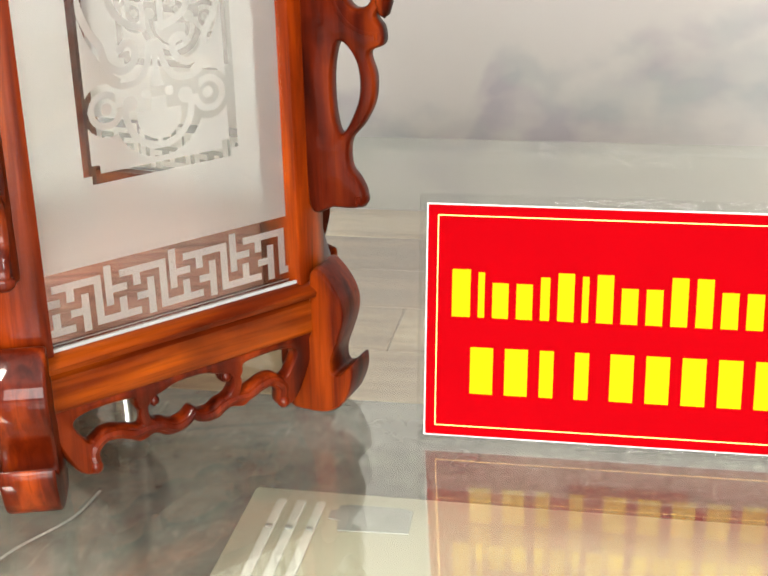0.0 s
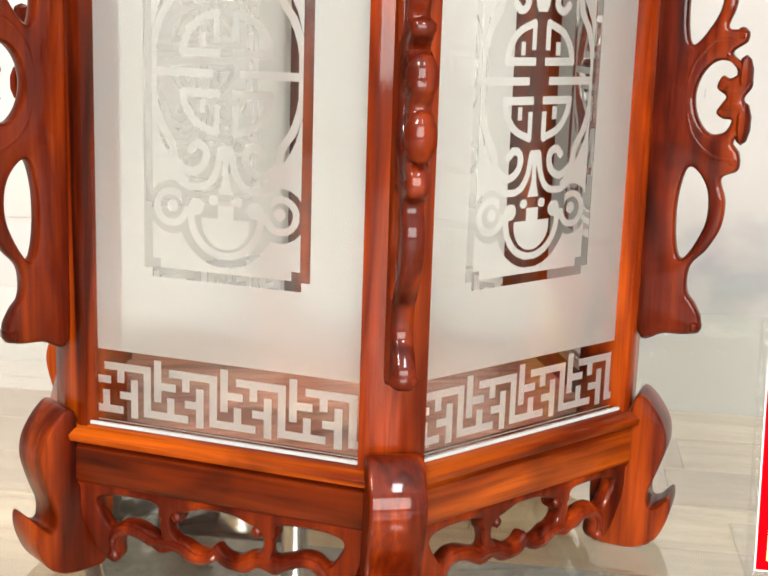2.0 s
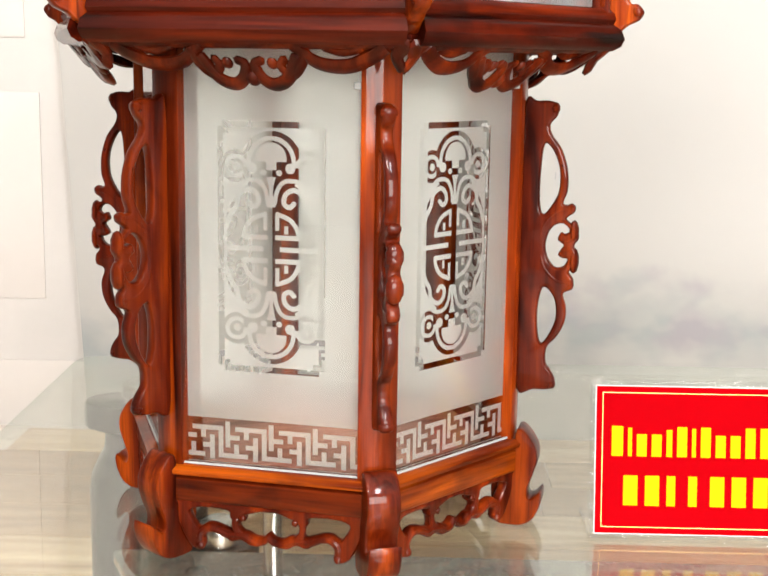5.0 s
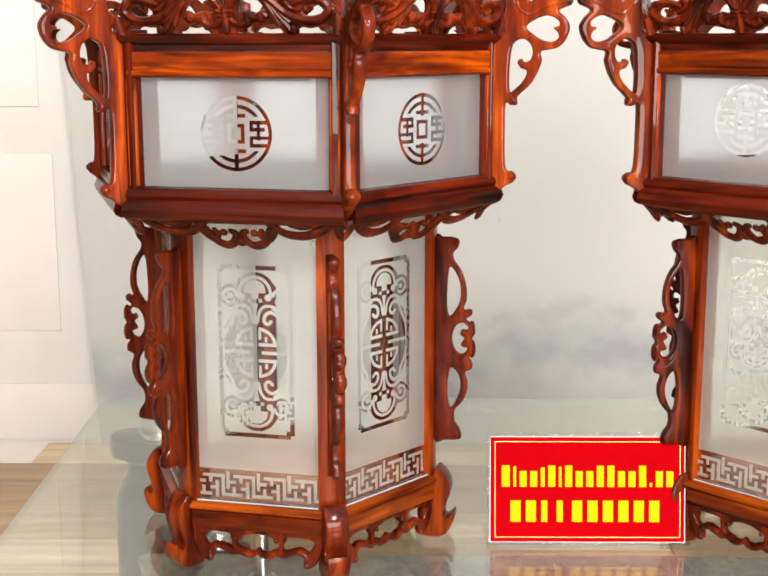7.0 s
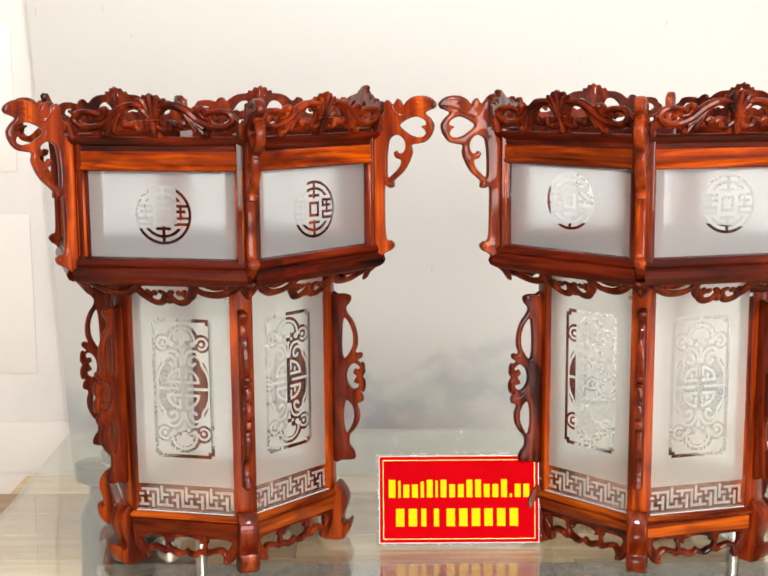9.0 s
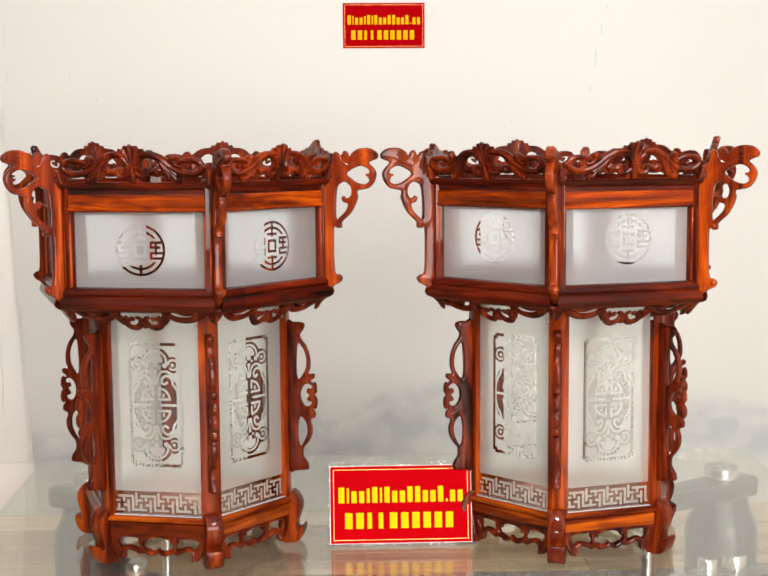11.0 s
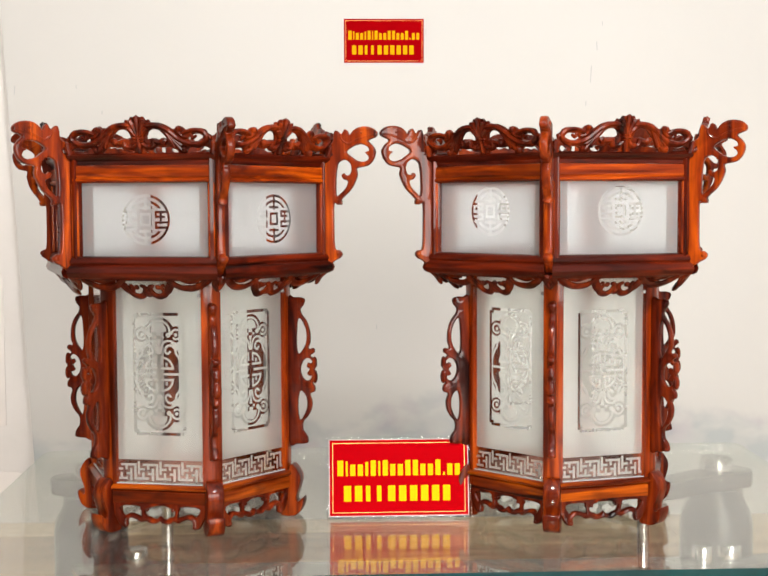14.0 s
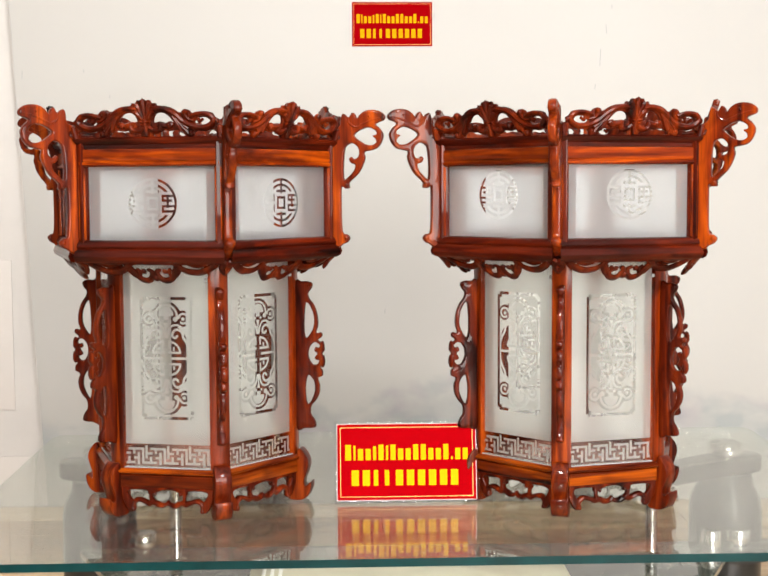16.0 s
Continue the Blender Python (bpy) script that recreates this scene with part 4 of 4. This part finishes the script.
LEG = [(0.050, FLOOR), (0.060, FLOOR + 0.004), (0.062, FLOOR + 0.02), (0.0625, -0.128), (0.0600, -0.108), (0.0520, -0.090), (0.0460, -0.080), (0.0450, -0.066), (0.042, -0.062)]
leg_mesh = finish(turned(LEG), "leg", black_plastic)


def arm_plate(path, half, z0, z1):
    """A flat arm along the path (x, y), rounded at both ends."""
    path = [np.array(p, float) for p in curve_points(path, 6)]
    left, right = [], []
    for i, p in enumerate(path):
        d = path[min(i + 1, len(path) - 1)] - path[max(i - 1, 0)]
        d = d / np.linalg.norm(d)
        t = i / (len(path) - 1)
        w = half * (1.0 - 0.3 * t)
        left.append(tuple(p + w * np.array((-d[1], d[0]))))
        right.append(tuple(p - w * np.array((-d[1], d[0]))))

    def cap(p, q, w):
        d = np.array(p) - np.array(q)
        base = math.atan2(d[1], d[0])
        mid = (np.array(p) + np.array(q)) / 2
        return [tuple(mid + w * np.array((math.cos(base - math.pi * k / 7), math.sin(base - math.pi * k / 7)))) for k in range(1, 7)]
    outline = left + cap(left[-1], right[-1], half * 0.7) + right[::-1] + cap(right[0], left[0], half)
    bm = slab(outline, z0, z1)
    rim = [e for e in bm.edges if abs(e.verts[0].co.z - e.verts[1].co.z) < 1e-6]
    bmesh.ops.bevel(bm, geom=rim, offset=0.004, segments=2, profile=0.6, affect="EDGES", clamp_overlap=True)
    return bm


def knob_profile(r, z0, z1):
    return [(r * 0.92, z0), (r, z0 + 0.002), (r, z1 - 0.004), (r * 0.92, z1 - 0.001), (r * 0.80, z1)]


for x, y, upper, lower, knob_xy in ((-0.218, 0.385, [(-0.255, 0.400), (-0.20, 0.375), (-0.10, 0.30)], [(-0.205, 0.315), (-0.165, 0.320), (-0.115, 0.350)], (-0.136, 0.345)),
                                    (0.868, 0.385, [(0.900, 0.398), (0.85, 0.375), (0.74, 0.30)], [(0.850, 0.305), (0.905, 0.318), (0.985, 0.350)], (0.872, 0.325))):
    piece("leg", leg_mesh, table, pose(x, y, 0), "black bottle-shaped table leg")
    part("top_arm", arm_plate(upper, 0.034, -0.062, -0.034), black_plastic, table, "black arm under the glass top")
    part("top_knob", turned(knob_profile(0.029, -0.034, -0.0106), 28), chrome, table, "chrome knob under the glass", pose(x, y + 0.005, 0))
    part("shelf_arm", arm_plate(lower, 0.030, -0.196, -0.174), black_plastic, table, "black arm beside the shelf")
    part("shelf_knob", turned(knob_profile(0.021, -0.174, -0.146), 28), chrome, table, "short chrome knob", pose(*knob_xy, 0))
POST = [(0.017, -0.155), (0.017, -0.1515), (0.0105, -0.149), (0.0095, -0.146), (0.0095, -0.034), (0.0105, -0.033), (0.0105, -0.030), (0.0095, -0.029), (0.0095, -0.0106)]
post_mesh = finish(turned(POST, 24), "support_post", chrome)
for x, y in ((-0.062, 0.204), (0.695, 0.206)):
    piece("support_post", post_mesh, table, pose(x, y, 0), "chrome post between shelf and top")
part("bolt", turned([(0.016, -0.155), (0.016, -0.128), (0.014, -0.124), (0.006, -0.123)], 24), chrome, table, "", pose(0.80, 0.235, 0))


# ---- signs ----
def print_sheet(parent, w, h, y):
    """Red print with a gold line and two rows of plain yellow bars; its lower edge is at z = 0."""
    part("paper", box(-w / 2 - 0.0007, w / 2 + 0.0007, y - 0.0003, y, -0.0007, h + 0.0007), paper_white, parent, "white paper margin")
    part("print", box(-w / 2, w / 2, y - 0.0006, y - 0.00031, 0, h), red_print, parent, "red printed sheet")
    bm = bmesh.new()
    i, t, yy = 0.0042, 0.0005, y - 0.0009
    for x0, x1, z0, z1 in ((-w / 2 + i, w / 2 - i, i, i + t), (-w / 2 + i, w / 2 - i, h - i - t, h - i), (-w / 2 + i, -w / 2 + i + t, i, h - i), (w / 2 - i - t, w / 2 - i, i, h - i)):
        add_box(bm, x0, x1, yy, yy + 0.0002, z0, z1)
    part("border_line", bm, gold_line, parent, "thin gold border line")
    # upper row: nineteen narrow bars, tall and short
    tall = (1, 0.95, 0, 0, 0.9, 1, 0.95, 1, 0, 0, 1, 1, 0, 0, 1, 0.2, 0, 0)
    widths = (8, 2.8, 7, 7, 4, 7, 2.8, 7, 7, 7, 7, 7, 7, 7, 7, 2.6, 7, 7)
    gap = 3.4
    total = sum(widths) + gap * (len(widths) - 1)
    scale = w * 0.885 / total
    x = -w * 0.885 / 2
    for tt, ww in zip(tall, widths):
        top = h * 0.525 + h * 0.205 * (max(tt, 0.74) if tt != 0.2 else 0.2)
        part("bar", box(x, x + ww * scale, yy, yy + 0.0002, h * 0.525, top), yellow_print, parent)
        x += (ww + gap) * scale
    n, span = 10, w * 0.795
    for j in range(n):
        x = -span / 2 + span / n * j
        ww = span / n * (0.66 if j not in (2, 3) else 0.4)
        part("bar", box(x, x + ww, yy, yy + 0.0002, h * 0.19, h * 0.395), yellow_print, parent)


W, H = 0.1913, 0.1035
table_sign = thing("table_sign", pose(0.2921, -0.0617, 0, 0, 0, 0.39), "red sign with yellow bars in a clear acrylic stand", "sign")
tilt = Matrix.Rotation(math.atan2(-0.0184, 0.1021), 4, "X")
body = part("acrylic_sheet", box(-W / 2 - 0.004, W / 2 + 0.006, 0.0004, 0.0030, 0.0002, H + 0.009, 0.0004, 1), acrylic, table_sign, "clear acrylic sheet", tilt)
sheet = new("sign_face")
sheet.matrix_basis = tilt @ Matrix.Translation((0, 0, 0.0042))
sheet.parent = table_sign
print_sheet(sheet, W, H, 0.0)
part("foot_plate", box(-W / 2 - 0.004, W / 2 + 0.006, 0.002, 0.055, 0.0002, 0.0028, 0.0004, 1), acrylic, table_sign, "clear acrylic foot")
wall_sign = thing("wall_sign", pose(0.3205, BOARD_Y - 0.0004, 0.8237 - 0.0521), "red sign with yellow bars stuck flat on the cream board", "sign")
print_sheet(wall_sign, 0.1909, 0.1042, 0.0)


# ---- things on the shelf ----
box_thing = thing("appliance_box", pose(0.068, 0.088, -0.155), "beige metal appliance box with white vents on the shelf", "appliance")
part("case", box(0, 0.46, -0.215, 0, 0, 0.034, 0.003), beige_metal, box_thing)
for j in range(3):
    part("vent", box(0.018 + j * 0.012, 0.0235 + j * 0.012, -0.12, -0.016, 0.0342, 0.0362, 0.0008), white_plastic, box_thing, "white vent strip")
    part("vent_clip", box(0.0188 + j * 0.012, 0.0227 + j * 0.012, -0.048, -0.045, 0.0362, 0.0372), grey_label, box_thing)
part("label_plate", slab([(0.052, -0.022), (0.056, -0.022), (0.056, -0.017), (0.062, -0.015), (0.094, -0.015), (0.100, -0.017), (0.101, -0.041), (0.060, -0.043), (0.058, -0.032), (0.052, -0.031)],
                         0.0342, 0.0350), grey_label, box_thing, "worn grey label plate")
cable = bpy.data.curves.new("cable", "CURVE")
cable.dimensions, cable.bevel_depth, cable.bevel_resolution = "3D", 0.0008, 2
pts = curve_points([(-0.105, -0.10, 0), (-0.095, -0.03, 0), (-0.078, 0.04, 0), (-0.055, 0.085, 0), (-0.05, 0.12, 0)], 6)
sp = cable.splines.new("POLY")
sp.points.add(len(pts) - 1)
for p, q in zip(sp.points, pts):
    p.co = (q[0], q[1], -0.1538, 1)
cable.materials.append(paper_white)
tagged(new("cable", cable), "thin white cable lying on the shelf", "cable")

# ---- scuffs on the board ----
for x, z, h, lean in ((0.818, 0.745, 0.040, 3), (0.832, 0.812, 0.022, -4), (0.806, 0.675, 0.012, 5), (-0.555, 0.707, 0.020, 4), (-0.41, 0.715, 0.008, 0), (-0.35, 0.655, 0.008, 3),
                       (0.42, 0.845, 0.012, 0), (0.845, 0.865, 0.010, 0), (0.30, 0.14, 0.012, 2), (0.62, 0.60, 0.006, 0)):
    bm = box(-0.0009, 0.0009, -0.0008, -0.0003, -h / 2, h / 2)
    s = part("scuff", bm, scratch_paint, board, "grey scuff mark", pose(x, BOARD_Y, z, 0, lean, 0))

# ---- floor planks ----
rng = random.Random(4)
row, y = 0, BOARD_Y - 0.002
plank_meshes = {}
while y > -1.4:
    d = 0.13
    x = -0.63 - 0.055 * row - (0.03 if row % 2 else 0.0)
    x = max(x, -1.6 - 0.1 * (row % 3))
    while x < 2.4:
        length = 0.55 + 0.15 * rng.randrange(4)
        if length not in plank_meshes:
            plank_meshes[length] = finish(box(0.0007, length - 0.0007, -d + 0.0012, 0, -0.006, 0, 0.0012, 1), "plank", plank_wood)
        piece("plank", plank_meshes[length], floor, pose(x, y, FLOOR))
        x += length
    y -= d
    row += 1
